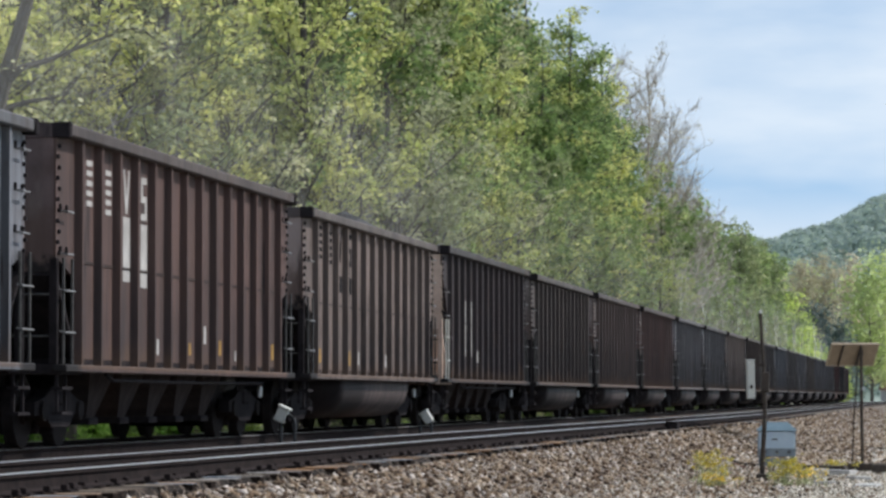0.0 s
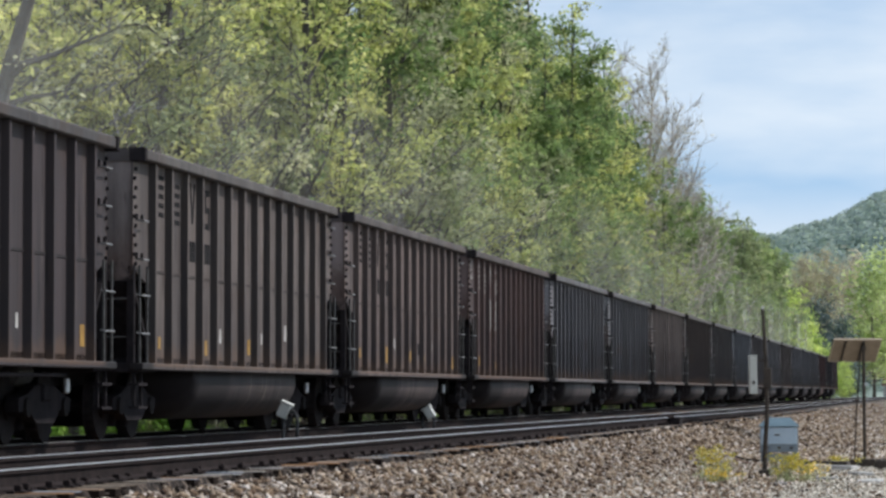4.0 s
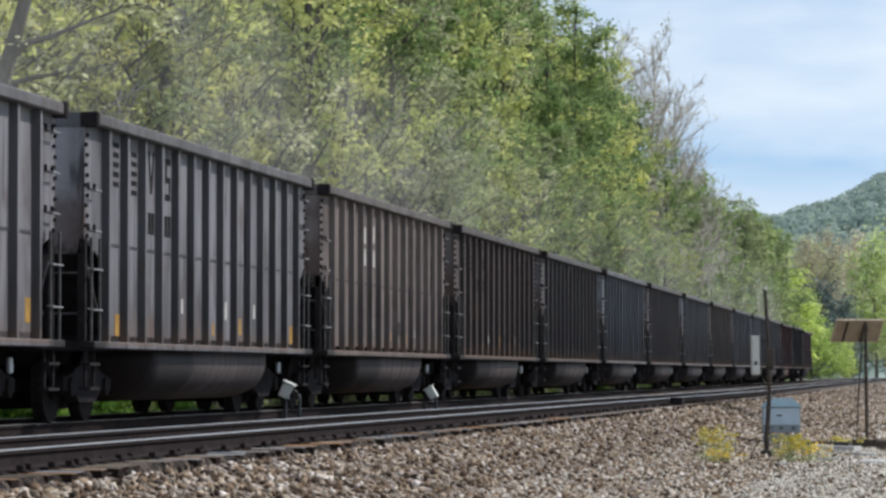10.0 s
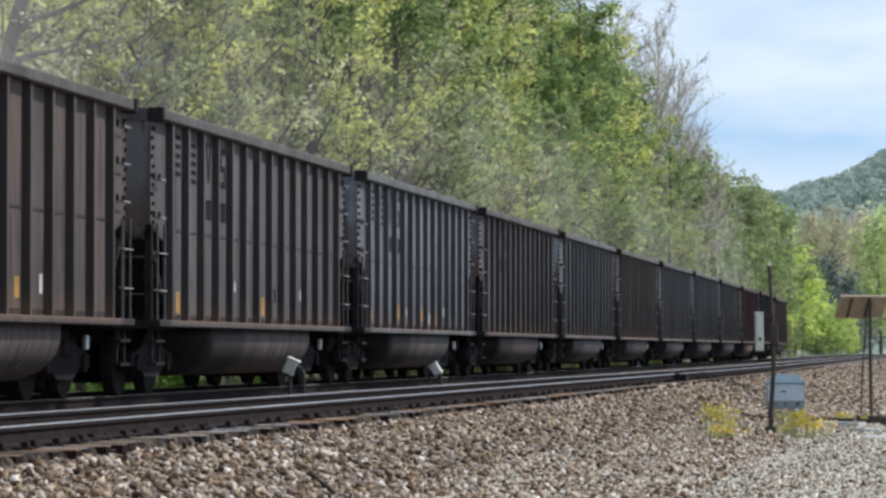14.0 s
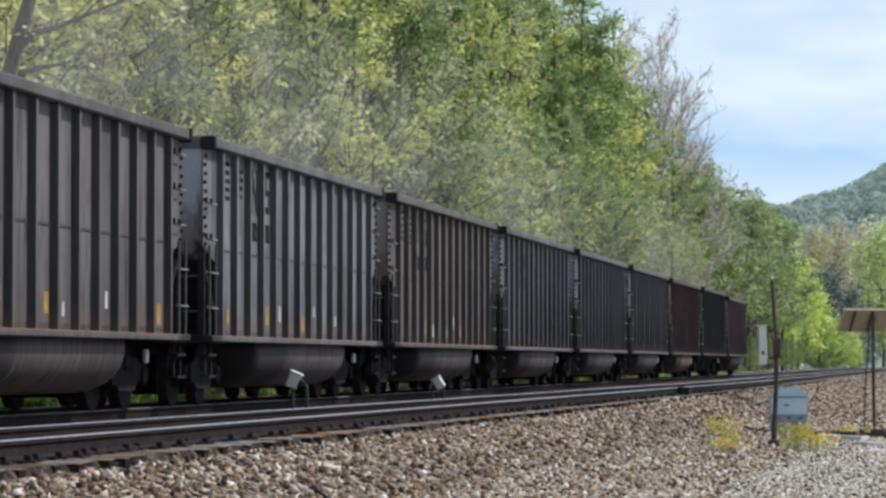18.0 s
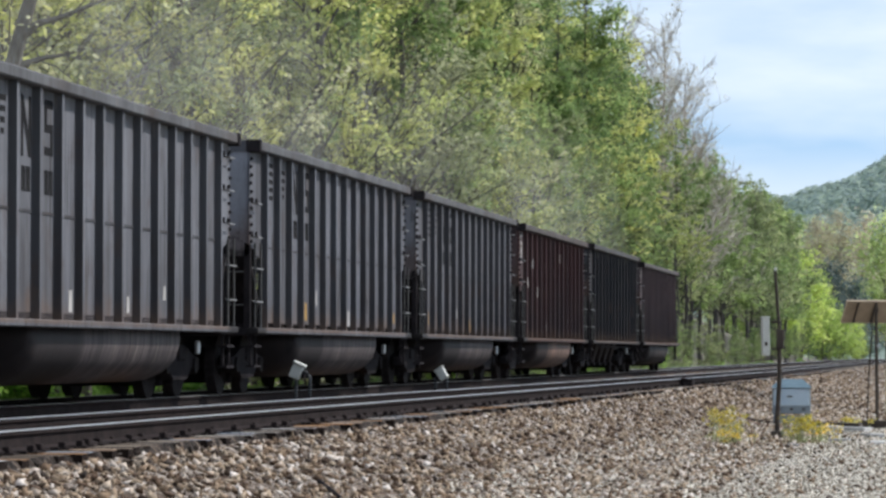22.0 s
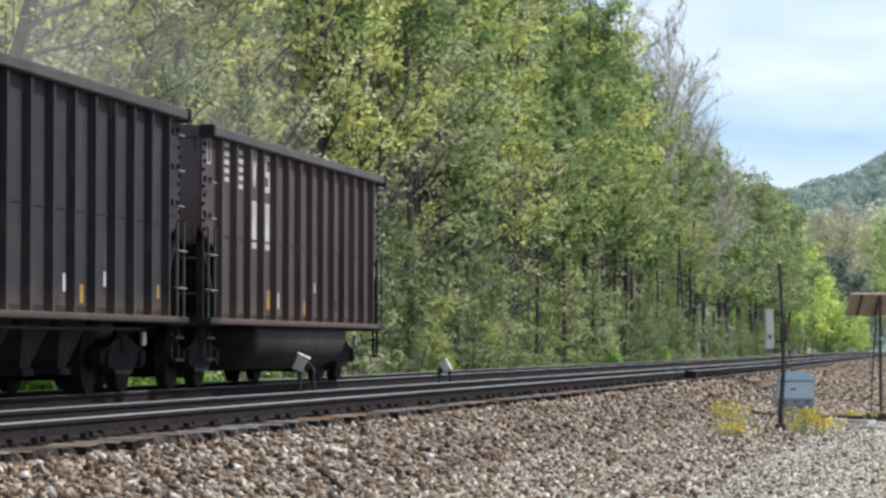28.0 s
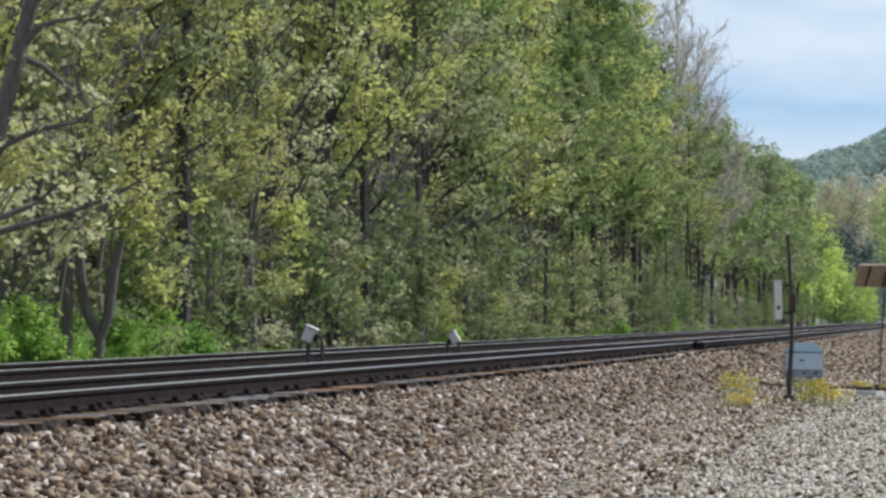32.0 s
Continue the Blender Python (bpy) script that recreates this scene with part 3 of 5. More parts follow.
        m["lug" + key[-2:]] = Geo().slab(1.415, 1.45, -0.022, 0.022, 0.0, 0.085, 0.008).mesh("grab_bracket", M_BLACK)
        g = Geo()
        for i in range(12):
            z = 2.32 + 0.125 * i
            o = 0.0 if i % 2 else 0.06
            g.slab(1.41, 1.455, (7.345 - o) * s - 0.024, (7.345 - o) * s + 0.024, z - 0.024, z + 0.024, 0.006)
        m["bolts" + key[-2:]] = g.mesh("bolt_strip", M_BLACK)
        g = Geo()
        for z in (0.42, 0.72):
            g.box(1.36, 1.50, min(y, y - 0.5 * s), max(y, y - 0.5 * s), z, z + 0.035)
        for yy in (y - 0.05 * s, y - 0.45 * s):
            g.box(1.40, 1.44, yy - 0.02, yy + 0.02, 0.42, SILL - 0.1)
        m["step" + key[-2:]] = g.mesh("sill_step", M_BLACK)
        g = Geo().box(-0.14, 0.14, min(y + 0.35 * s, y - 0.9 * s), max(y + 0.35 * s, y - 0.9 * s), 0.74, 0.98)
        yk = 7.38 * s + 0.35 * s
        g.slab(-0.17, 0.15, min(yk, yk + 0.37 * s), max(yk, yk + 0.37 * s), 0.72, 1.0, 0.04)
        m["coupler" + key[-2:]] = g.mesh("coupler", M_WHEEL)
        g = Geo().tube([(0.3 * s, 7.3 * s, 0.8), (0.32 * s, 7.62 * s, 0.62), (0.2 * s, 7.9 * s, 0.5), (0.1 * s, 8.05 * s, 0.56)], 0.025, 6)
        m["hose" + key[-2:]] = g.mesh("brake_hose", M_BLACK)
    # floor, and a heaped load
    m["floor"] = Geo().box(-1.42, 1.42, -6.4, 6.4, SILL - 0.02, SILL + 0.08).mesh("floor_plate", M_BLACK)
    m["centre_sill"] = Geo().box(-0.3, 0.3, -7.2, 7.2, 0.72, 1.0).mesh("centre_sill", M_BLACK)
    rng = random.Random(8)
    for k in range(5):
        xs, ys = [-1.42 + 2.84 * i / 8 for i in range(9)], [-7.3 + 14.6 * j / 44 for j in range(45)]
        v = []
        for y in ys:
            for x in xs:
                heap = 0.34 * max(0.0, 1 - (x / 1.5) ** 2) * (0.5 + 0.5 * noise.noise((y * 0.45, k * 7.1, 0.0)))
                peak, tall = {0: (2.7, 0.66), 4: (-0.9, 0.55)}.get(k, (0.0, 0.0))
                crest = tall * math.exp(-((y - peak) / 1.2) ** 2 - ((x - 0.45) / 0.85) ** 2)
                v.append((x, y, 3.52 + heap + crest + rng.uniform(-0.05, 0.05)))
        f = [(j * 9 + i, j * 9 + i + 1, (j + 1) * 9 + i + 1, (j + 1) * 9 + i) for j in range(44) for i in range(8)]
        m["coal%d" % k] = Geo().add(v, f).mesh("coal_load", M_COAL)
    # tub: rounded trough hung between the trucks, with domed ends
    prof = [(-1.40, SILL - 0.08), (-1.40, 0.72), (-1.34, 0.53), (-1.18, 0.37), (-0.95, 0.27), (-0.7, 0.24), (0.7, 0.24), (0.95, 0.27), (1.18, 0.37), (1.34, 0.53), (1.40, 0.72), (1.40, SILL - 0.08)]
    n = len(prof)
    g = Geo()
    rings = [(-3.45, 0.62), (-3.34, 0.88), (-3.1, 1.0), (4.12, 1.0), (4.27, 0.92), (4.34, 0.76)]
    v = []
    for y, k in rings:
        v += [(x * (0.9 + 0.1 * k), y, SILL - 0.08 + (z - SILL + 0.08) * k) for x, z in prof]
    f = [(r * n + i, r * n + (i + 1) % n, (r + 1) * n + (i + 1) % n, (r + 1) * n + i) for r in range(5) for i in range(n)]
    f += [tuple(range(n - 1, -1, -1)), tuple(range(5 * n, 6 * n))]
    m["tub"] = g.add(v, f).mesh("tub", M_PAINT, True)
    # hopper bay: inverted pyramid with an outlet gate
    v = [(-1.18, -1.0, 0.98), (1.18, -1.0, 0.98), (1.18, 1.0, 0.98), (-1.18, 1.0, 0.98), (-1.0, -0.3, 0.36), (1.0, -0.3, 0.36), (1.0, 0.3, 0.36), (-1.0, 0.3, 0.36)]
    f = [(0, 4, 5, 1), (1, 5, 6, 2), (2, 6, 7, 3), (3, 7, 4, 0), (4, 7, 6, 5), (0, 1, 2, 3)]
    m["bay"] = Geo().add(v, f).mesh("hopper_bay", M_BAY)
    m["gate"] = Geo().slab(-1.05, 1.05, -0.36, 0.36, 0.27, 0.36, 0.01).mesh("outlet_gate", M_BLACK)
    # truck
    for s, key in ((1, "frame_r"), (-1, "frame_l")):
        x0, x1 = sorted((0.90 * s, 1.06 * s))
        g = Geo()
        pr = [(-1.22, 0.40), (-1.22, 0.56), (-0.80, 0.62), (-0.45, 0.72), (0.45, 0.72), (0.80, 0.62), (1.22, 0.56), (1.22, 0.40), (0.72, 0.42), (0.42, 0.26), (-0.42, 0.26), (-0.72, 0.42)]
        q = len(pr)
        g.add([(x0, y, z) for y, z in pr] + [(x1, y, z) for y, z in pr],
              [tuple(range(q)), tuple(range(2 * q - 1, q - 1, -1))] + [(i, q + i, q + (i + 1) % q, (i + 1) % q) for i in range(q)])
        m[key] = g.mesh("side_frame", M_BLACK)
        g = Geo()
        for y in (-0.22, 0.0, 0.22):
            g.tube([(0.98 * s, y, 0.34), (0.98 * s, y, 0.66)], 0.075, 8)
        m["spring" + key[-2:]] = g.mesh("spring_group", M_BLACK)
    m["beam"] = Geo().slab(-0.88, 0.88, -0.06, 0.06, 0.17, 0.52, 0.02).mesh("brake_beam", M_BLACK)
    m["bolster"] = Geo().slab(-1.1, 1.1, -0.2, 0.2, 0.52, 0.74, 0.03).mesh("bolster", M_BLACK)
    g = Geo()
    for s in (-1, 1):
        g.drum(0.685 * s, 0.82 * s, 0, 0, 0.455, 24)
        g.drum(0.675 * s, 0.70 * s, 0, 0, 0.483, 24)
        g.drum(0.82 * s, 0.86 * s, 0, 0, 0.16, 14)
        g.drum(0.86 * s, 1.10 * s, 0, 0, 0.12, 12)
    g.drum(-0.7, 0.7, 0, 0, 0.085, 10)
    m["wheelset"] = g.mesh("wheelset", M_WHEEL, False)
    m["reservoir"] = Geo().tube([(0.75, 5.0, 0.86), (0.75, 5.06, 0.86), (0.75, 5.75, 0.86), (0.75, 5.8, 0.86)], [0.1, 0.17, 0.17, 0.1], 12).mesh("air_reservoir", M_GRAB)
    m["cylinder"] = Geo().tube([(1.22, 6.15, 0.62), (1.22, 6.15, 0.64), (1.22, 6.15, 0.79), (1.22, 6.15, 0.81)], [0.025, 0.042, 0.042, 0.025], 12).mesh("brake_cylinder", M_ALU)
    m["pipe"] = Geo().tube([(1.45, -5.0, 0.92), (1.45, -4.6, 0.84), (1.45, 0.0, 0.83), (1.45, 5.2, 0.84)], 0.025, 6).mesh("train_pipe", M_BLACK)
    m["brake_wheel"] = Geo().tube([(0.62 + 0.24 * math.cos(a * math.pi / 6), -7.45, 2.7 + 0.24 * math.sin(a * math.pi / 6)) for a in range(13)], 0.018, 5).mesh("brake_wheel", M_BLACK)
    m["stripe"] = Geo().box(1.4205, 1.4245, -0.16, 0.16, -0.035, 0.035).mesh("stripe", M_WHITE)
    m["chevron"] = Geo().add([(x, y, z) for x in (1.4205, 1.4245) for y, z in ((-0.17, 0.26), (-0.08, 0.26), (0.0, -0.10), (0.08, 0.26), (0.17, 0.26), (0.045, -0.26), (-0.045, -0.26))],
                             [(7, 8, 9, 13), (9, 12, 13), (9, 10, 11, 12), (0, 7, 13, 6), (6, 13, 12, 5), (5, 12, 11, 4), (4, 11, 10, 3), (3, 10, 9, 2), (2, 9, 8, 1), (1, 8, 7, 0)]).mesh("chevron_mark", M_WHITE)
    g = Geo()
    for y0, y1, z0, z1 in ((-0.15, 0.15, 0.18, 0.26), (-0.15, -0.06, 0.035, 0.18), (-0.15, 0.15, -0.045, 0.035), (0.06, 0.15, -0.18, -0.045), (-0.15, 0.15, -0.26, -0.18)):
        g.box(1.4205, 1.4245, y0, y1, z0, z1)
    m["letter"] = g.mesh("notched_mark", M_WHITE)
    g = Geo()
    for y0, y1, z0, z1 in ((-0.13, 0.13, 0.17, 0.20), (-0.13, 0.13, -0.20, -0.17), (-0.13, -0.10, -0.17, 0.17), (0.10, 0.13, -0.17, 0.17)):
        g.box(1.4205, 1.4245, y0, y1, z0, z1)
    z = Geo().box(1.4205, 1.4245, -0.17, -0.09, -0.28, 0.28).box(1.4205, 1.4245, 0.09, 0.17, -0.28, 0.28)
    z.add([(x, y, h) for x in (1.4205, 1.4245) for y, h in ((-0.09, 0.28), (-0.09, 0.06), (0.09, -0.28), (0.09, -0.06))], [(4, 5, 6, 7), (0, 4, 7, 3), (1, 2, 6, 5), (0, 3, 2, 1)])
    m["zigzag"] = z.mesh("zigzag_mark", M_WHITE)
    m["outline"] = g.mesh("outlined_panel", M_WHITE)
    m["plate"] = Geo().box(1.4205, 1.4245, -0.19, 0.19, -0.42, 0.42).mesh("number_block", M_WHITE)
    m["small"] = Geo().box(1.4205, 1.4245, -0.07, 0.07, -0.12, 0.12).mesh("stencil_block", M_WHITE)
    m["yellow"] = Geo().box(1.4205, 1.4245, -0.13, 0.13, -0.16, 0.16).mesh("reflector", M_YELLOW)
    return m


CM = make_meshes()


def build_car(kind):
    """One coal car with all its parts; its local y runs backwards along the train."""
    car = thing("coal_car", "coal car", "railcar")
    painted = ["side_r", "side_l", "chord_r", "chord_l", "sill_r", "sill_l", "seam_r", "seam_l", "end_f", "end_b", "slope_f", "slope_b", "rail_f", "rail_b"]
    for key in painted + ["beam_f", "beam_b", "plat_f", "plat_b", "ladder_f", "ladder_b", "bolts_f", "bolts_b", "step_f", "step_b",
                          "coupler_f", "coupler_b", "hose_f", "hose_b", "floor", "centre_sill", "reservoir", "cylinder", "brake_wheel"]:
        ob = part(CM[key].name.split(".")[0], CM[key], None, car)
        if key.startswith(("bolts", "ladder")):
            tagged(ob, kind="stuff")
    for e in ("_f", "_b"):
        for x in (-1.48, 1.48):
            part("chord_end", CM["cap" + e], None, car).matrix_basis = pose(x, 0, 0)
        for x in (-1.38, -0.5, 0.5, 1.38):
            part("corner_post", CM["cpost" + e], None, car).matrix_basis = pose(x, 0, 0)
        for z in ((2.90, 2.39) if e == "_f" else (3.48, 3.0, 2.52)):
            grab = part("grab_iron", CM["grab" + e], None, car, "worn pale grab iron")
            grab.matrix_basis = pose(0, 0, z)
            for yy in (7.22, 6.92):
                part("grab_bracket", CM["lug" + e], None, grab).matrix_basis = pose(0, yy if e == "_b" else -yy, 0)
        for z in (1.42, 1.92):
            part("rung", CM["rung" + e], None, car, "worn bright rung").matrix_basis = pose(0, 0, z)
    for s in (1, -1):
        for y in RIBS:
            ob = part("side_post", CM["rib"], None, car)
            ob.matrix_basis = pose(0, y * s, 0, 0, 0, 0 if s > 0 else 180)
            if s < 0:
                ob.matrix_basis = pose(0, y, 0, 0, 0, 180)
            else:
                part("post_face", CM["face"], None, car, "added strip painting the post's face in its sunlit tone").matrix_basis = pose(0, y, 0)
    if kind == "tub":
        part("tub", CM["tub"], None, car)
    else:
        part("train_pipe", CM["pipe"], None, car)
        for y in (-4.0, -2.3, -0.6, 1.1, 2.8):
            bay = part("hopper_bay", CM["bay"], None, car, "dusty brown inverted pyramid")
            bay.matrix_basis = pose(0, y, 0) @ Matrix.Diagonal((1, 0.68, 1, 1))
            part("outlet_gate", CM["gate"], None, bay)
    for y in (-5.75, 5.75):
        truck = new("truck")
        truck.parent = car
        truck.matrix_basis = pose(0, y, 0)
        for key in ("frame_r", "frame_l", "spring_r", "spring_l", "bolster"):
            part(CM[key].name.split(".")[0], CM[key], None, truck)
        for q in (-0.36, 0.36):
            part("brake_beam", CM["beam"], None, truck).matrix_basis = pose(0, q, 0)
        for q in (-0.89, 0.89):
            w = part("wheelset", CM["wheelset"], None, truck)
            w.matrix_basis = pose(0, q, 0.457)
    return car


# index: kind, coat colour, lettering (white, dark or none), height scale, load, label
GREY, BROWN, TAN = (0.30, 0.32, 0.34), (0.13, 0.088, 0.072), (0.25, 0.20, 0.165)
CARS = [
    (-1, "tub", (0.34, 0.36, 0.38), "dark", 1.00, 1, "light grey steel coal car with ribbed sides"),
    (0, "hopper", (0.172, 0.102, 0.083), "white_big", 1.03, 2, "brown ribbed hopper car with white stripes and yellow reflectors"),
    (1, "tub", (0.31, 0.24, 0.20), "dark", 0.985, 0, "dusty tan ribbed coal car heaped with coal"),
    (2, "hopper", (0.078, 0.06, 0.06), "bar", 1.01, 2, "blackish brown hopper car with one white upright bar"),
    (3, "tub", (0.22, 0.18, 0.155), "dark", 1.00, 1, "grey tan ribbed coal car with rounded tub"),
    (4, "tub", (0.245, 0.185, 0.16), "dark", 1.00, 3, "rust-streaked tan ribbed coal car with dark lettering blocks"),
    (5, "tub", (0.178, 0.114, 0.098), "white", 1.00, 2, "red-brown ribbed coal car with white lettering blocks"),
    (6, "tub", (0.31, 0.305, 0.31), "dark", 1.00, 1, "light grey ribbed coal car with dark stripes"),
    (7, "tub", (0.27, 0.27, 0.275), "dark", 1.00, 3, "grey ribbed coal car with dirty lower edge"),
    (8, "tub", (0.27, 0.22, 0.19), "plates", 1.00, 2, "tan coal car with small white number plates"),
    (9, "tub", (0.135, 0.105, 0.09), "dark", 1.00, 1, "dark brown ribbed coal car with pale rust streaks"),
    (10, "tub", (0.155, 0.145, 0.14), "dark", 1.00, 2, "sooty grey-brown ribbed coal car"),
    (11, "tub", (0.26, 0.285, 0.31), "dark", 1.00, 3, "blue-grey ribbed coal car with orange reflectors"),
    (12, "tub", (0.19, 0.178, 0.178), "dark", 1.00, 1, "grimy grey-brown ribbed coal car"),
    (13, "tub", (0.275, 0.285, 0.295), "dark_big", 1.00, 2, "pale grey ribbed coal car with bold dark marks"),
    (14, "tub", (0.21, 0.18, 0.165), "dark", 1.00, 3, "grey-brown ribbed coal car with rust streaks"),
    (15, "tub", (0.24, 0.25, 0.265), "dark_big", 1.00, 1, "grey ribbed coal car with dark stripes"),
    (16, "tub", (0.215, 0.225, 0.245), "dark_big", 1.00, 2, "weathered blue-grey ribbed coal car"),
    (17, "tub", (0.195, 0.198, 0.212), "dark_big", 1.00, 3, "dull grey ribbed coal car with dirty ends"),
    (18, "tub", (0.085, 0.030, 0.030), "maroon", 0.99, 4, "dark maroon coal car with tan tub and heaped coal"),
    (19, "hopper", (0.022, 0.024, 0.031), "white_small", 1.00, 1, "charcoal hopper car with white stripes and orange reflectors"),
    (20, "tub", (0.122, 0.084, 0.086), "white", 0.96, 2, "plum-brown last coal car with white lettering blocks"),
]


def bay_y(i):
    """Middle of the panel between two side posts."""
    return (RIBS[i] + RIBS[i + 1]) / 2


def letter_car(car, style, rng):
    def put(key, y, z, dark=False, sz=1.0):
        ob = part(CM[key].name.split(".")[0], CM[key], None, car)
        ob.matrix_basis = pose(0, y + (0.17 if abs(y) < 6.5 else 0), z) @ Matrix.Diagonal((1, sz, sz, 1))
        if dark:
            ob.material_slots[0].link = "OBJECT"
            ob.material_slots[0].material = M_DARKLET
        return ob
    dark = style.startswith("dark")
    if style in ("white", "white_big", "white_small", "dark", "dark_big"):
        for i in (0, 1):
            for k in range(5):
                if style == "dark_big" and i == 1 and k == 4:
                    continue
                bar = put("stripe", bay_y(i), 3.54 - 0.125 * k - 0.06 * i, dark, 0.95)
                if style == "dark_big" and i == 1:
                    bar.matrix_basis = bar.matrix_basis @ Matrix.Diagonal((1, 1 - 0.2 * k, 1, 1))
        big = 1.25 if style == "dark_big" else 1.1
        put("zigzag" if style == "dark_big" else "chevron", bay_y(2), 3.22 if style == "dark_big" else 3.30, dark, big)
        put("letter", bay_y(3), 3.26, dark, big)
        if style == "white_big":
            put("plate", bay_y(2), 2.55)
            put("plate", bay_y(3), 2.50)
        elif style == "white_small":
            for i, z in ((2, 2.72), (2, 2.38), (3, 2.34), (2, 1.95), (3, 1.95)):
                put("small", bay_y(i) - 0.08, z, False, 0.9 if z > 2.2 else 0.5)
                put("small", bay_y(i) + 0.10, z, False, 0.9 if z > 2.2 else 0.5)
        elif style == "white":
            put("outline", -6.95, 3.40, False, 1.0)
            put("plate", bay_y(2), 2.45, False, 0.85)
            put("plate", bay_y(3), 2.45, False, 0.85)
            put("outline", 6.95, 3.36, False, 1.0)
            put("small", 6.95, 1.95, False, 1.1)
            put("yellow", 6.30, 1.50, False, 0.8)
        else:
            for i in (2, 3):
                put("small", bay_y(i) - 0.1, 2.62, True, 1.2)
                put("small", bay_y(i) + 0.1, 2.62, True, 1.2)
    elif style == "bar":
        for i in (2, 3):
            put("plate", bay_y(i), 2.45, False, 0.8)
            put("plate", bay_y(i), 1.83, False, 0.7)
    elif style == "plates":
        for i, z in ((3, 3.15), (4, 3.2), (3, 2.75), (4, 2.75)):
            put("small", bay_y(i), z, False, 1.3)
    elif style == "maroon":
        put("letter", -6.95, 3.35, False, 0.8)
        put("small", -6.95, 3.0, False, 1.2)
        for i, z in ((1, 2.9), (2, 2.2), (7, 3.2), (0, 2.4)):
            put("small", bay_y(i) + 0.2, z, False, 1.0)
    for i in (0, 3, 6, 8, 12):
        if rng.random() < 0.55 and style != "maroon":
            put("yellow", bay_y(i) + rng.uniform(-0.1, 0.1), 1.30 + rng.uniform(-0.06, 0.06), False, rng.uniform(0.5, 1.0))
    for i in (4, 7, 9):
        put("small", bay_y(i) + rng.uniform(-0.15, 0.15), 1.34 + rng.uniform(-0.1, 0.25), rng.random() < 0.2, rng.uniform(0.6, 1.1))


def tan_end(car):
    """The hopper whose leading end is bare tan steel: side sheets cut on a slant, pale ladder and posts."""
    for ob in list(car.children_recursive):
        kind = ob.name.split(".")[0]
        front = ob.data is not None and (ob.matrix_basis @ Vector(ob.bound_box[0])).y < -6.0
        mid = ob.data is not None and sum((ob.matrix_basis @ Vector(q)).y for q in ob.bound_box) / 8
        if kind == "side_sheet":
            ob.data = CM["slant_r" if ob.data.vertices[0].co.x > 0 else "slant_l"]
        elif kind in ("end_wall", "slope_sheet", "corner_post", "end_platform", "ladder_stile", "rung", "coupler") and front and mid < -6.0:
            ob.material_slots[0].link = "OBJECT"
            ob.material_slots[0].material = M_BOXWHITE if kind in ("ladder_stile", "rung") else M_TANEND


def build_train():
    models = {k: build_car(k) for k in ("tub", "hopper")}
    rng = random.Random(21)
    cars = []
    used = set()
    for index, kind, coat, style, tall, load, label in CARS:
        start = pose(FAR_X, LEAD0 + CAR_L * index + BODY, 0)
        if kind in used:
            car = copy_thing(models[kind], start)
        else:
            car = models[kind]
            car.matrix_basis = start
            used.add(kind)
        cars.append((index, car, coat, style, tall, load, label))
    for index, car, coat, style, tall, load, label in cars:
        tagged(car, label, "railcar", "coal cars of the train")
        coat = tuple(k * v for k, v in zip((0.85, 0.85, 0.90), coat))
        part("coal_load", CM["coal%d" % load], None, car, "loose black coal")
        for ob in car.children_recursive:
            k = rng.uniform(0.93, 1.06)
            ob.color = (coat[0] * k, coat[1] * k, coat[2] * k, 1)
            if ob.name.startswith("tub"):
                t = (0.52, 0.32, 0.24) if style == "maroon" else (0.150 + 0.26 * coat[0], 0.118 + 0.22 * coat[1], 0.112 + 0.22 * coat[2])
                ob.color = (*((0.5 * v for v in t) if index in (3, 20) else t), 1)
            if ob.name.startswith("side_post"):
                # shade of the post flanks put into the coat: darker than the panels
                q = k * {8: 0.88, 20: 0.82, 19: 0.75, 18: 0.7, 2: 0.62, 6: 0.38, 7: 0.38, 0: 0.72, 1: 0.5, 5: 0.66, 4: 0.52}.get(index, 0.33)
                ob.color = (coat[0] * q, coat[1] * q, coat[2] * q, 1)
            if ob.name.startswith("top_chord"):
                ob.color = (0.07 + coat[0] * 0.38, 0.07 + coat[1] * 0.38, 0.068 + coat[2] * 0.38, 1)
            if ob.name.startswith("seam_strip"):
                ob.color = (coat[0] * 0.35, coat[1] * 0.35, coat[2] * 0.35, 1)
            if ob.name.startswith("end_beam"):
                ob.color = (0.03 + coat[0] * 0.6, 0.033 + coat[1] * 0.6, 0.04 + coat[2] * 0.6, 1)
            if ob.name.startswith("end_wall"):
                ob.color = (0.46, 0.36, 0.31, 1) if index == 2 else (0.07 + coat[0] * 1.4, 0.073 + coat[1] * 1.4, 0.08 + coat[2] * 1.4, 1)
            if ob.name.startswith("hopper_bay"):
                ob.color = (coat[0] * 0.18, coat[1] * 0.18, coat[2] * 0.18, 1)
            if ob.name.split(".")[0] in ("top_chord", "side_sheet", "side_post", "post_face", "end_wall", "seam_strip", "end_beam", "chord_end", "coal_load", "grab_iron", "bolt_strip") and tall != 1.0:
                low = 1.02
                ob.matrix_basis = ob.matrix_basis @ Matrix.Translation((0, 0, low - low * tall)) @ Matrix.Diagonal((1, 1, tall, 1))
        letter_car(car, style, rng)
        if index == 2:
            tan_end(car)
    return cars


TRAIN = build_train()


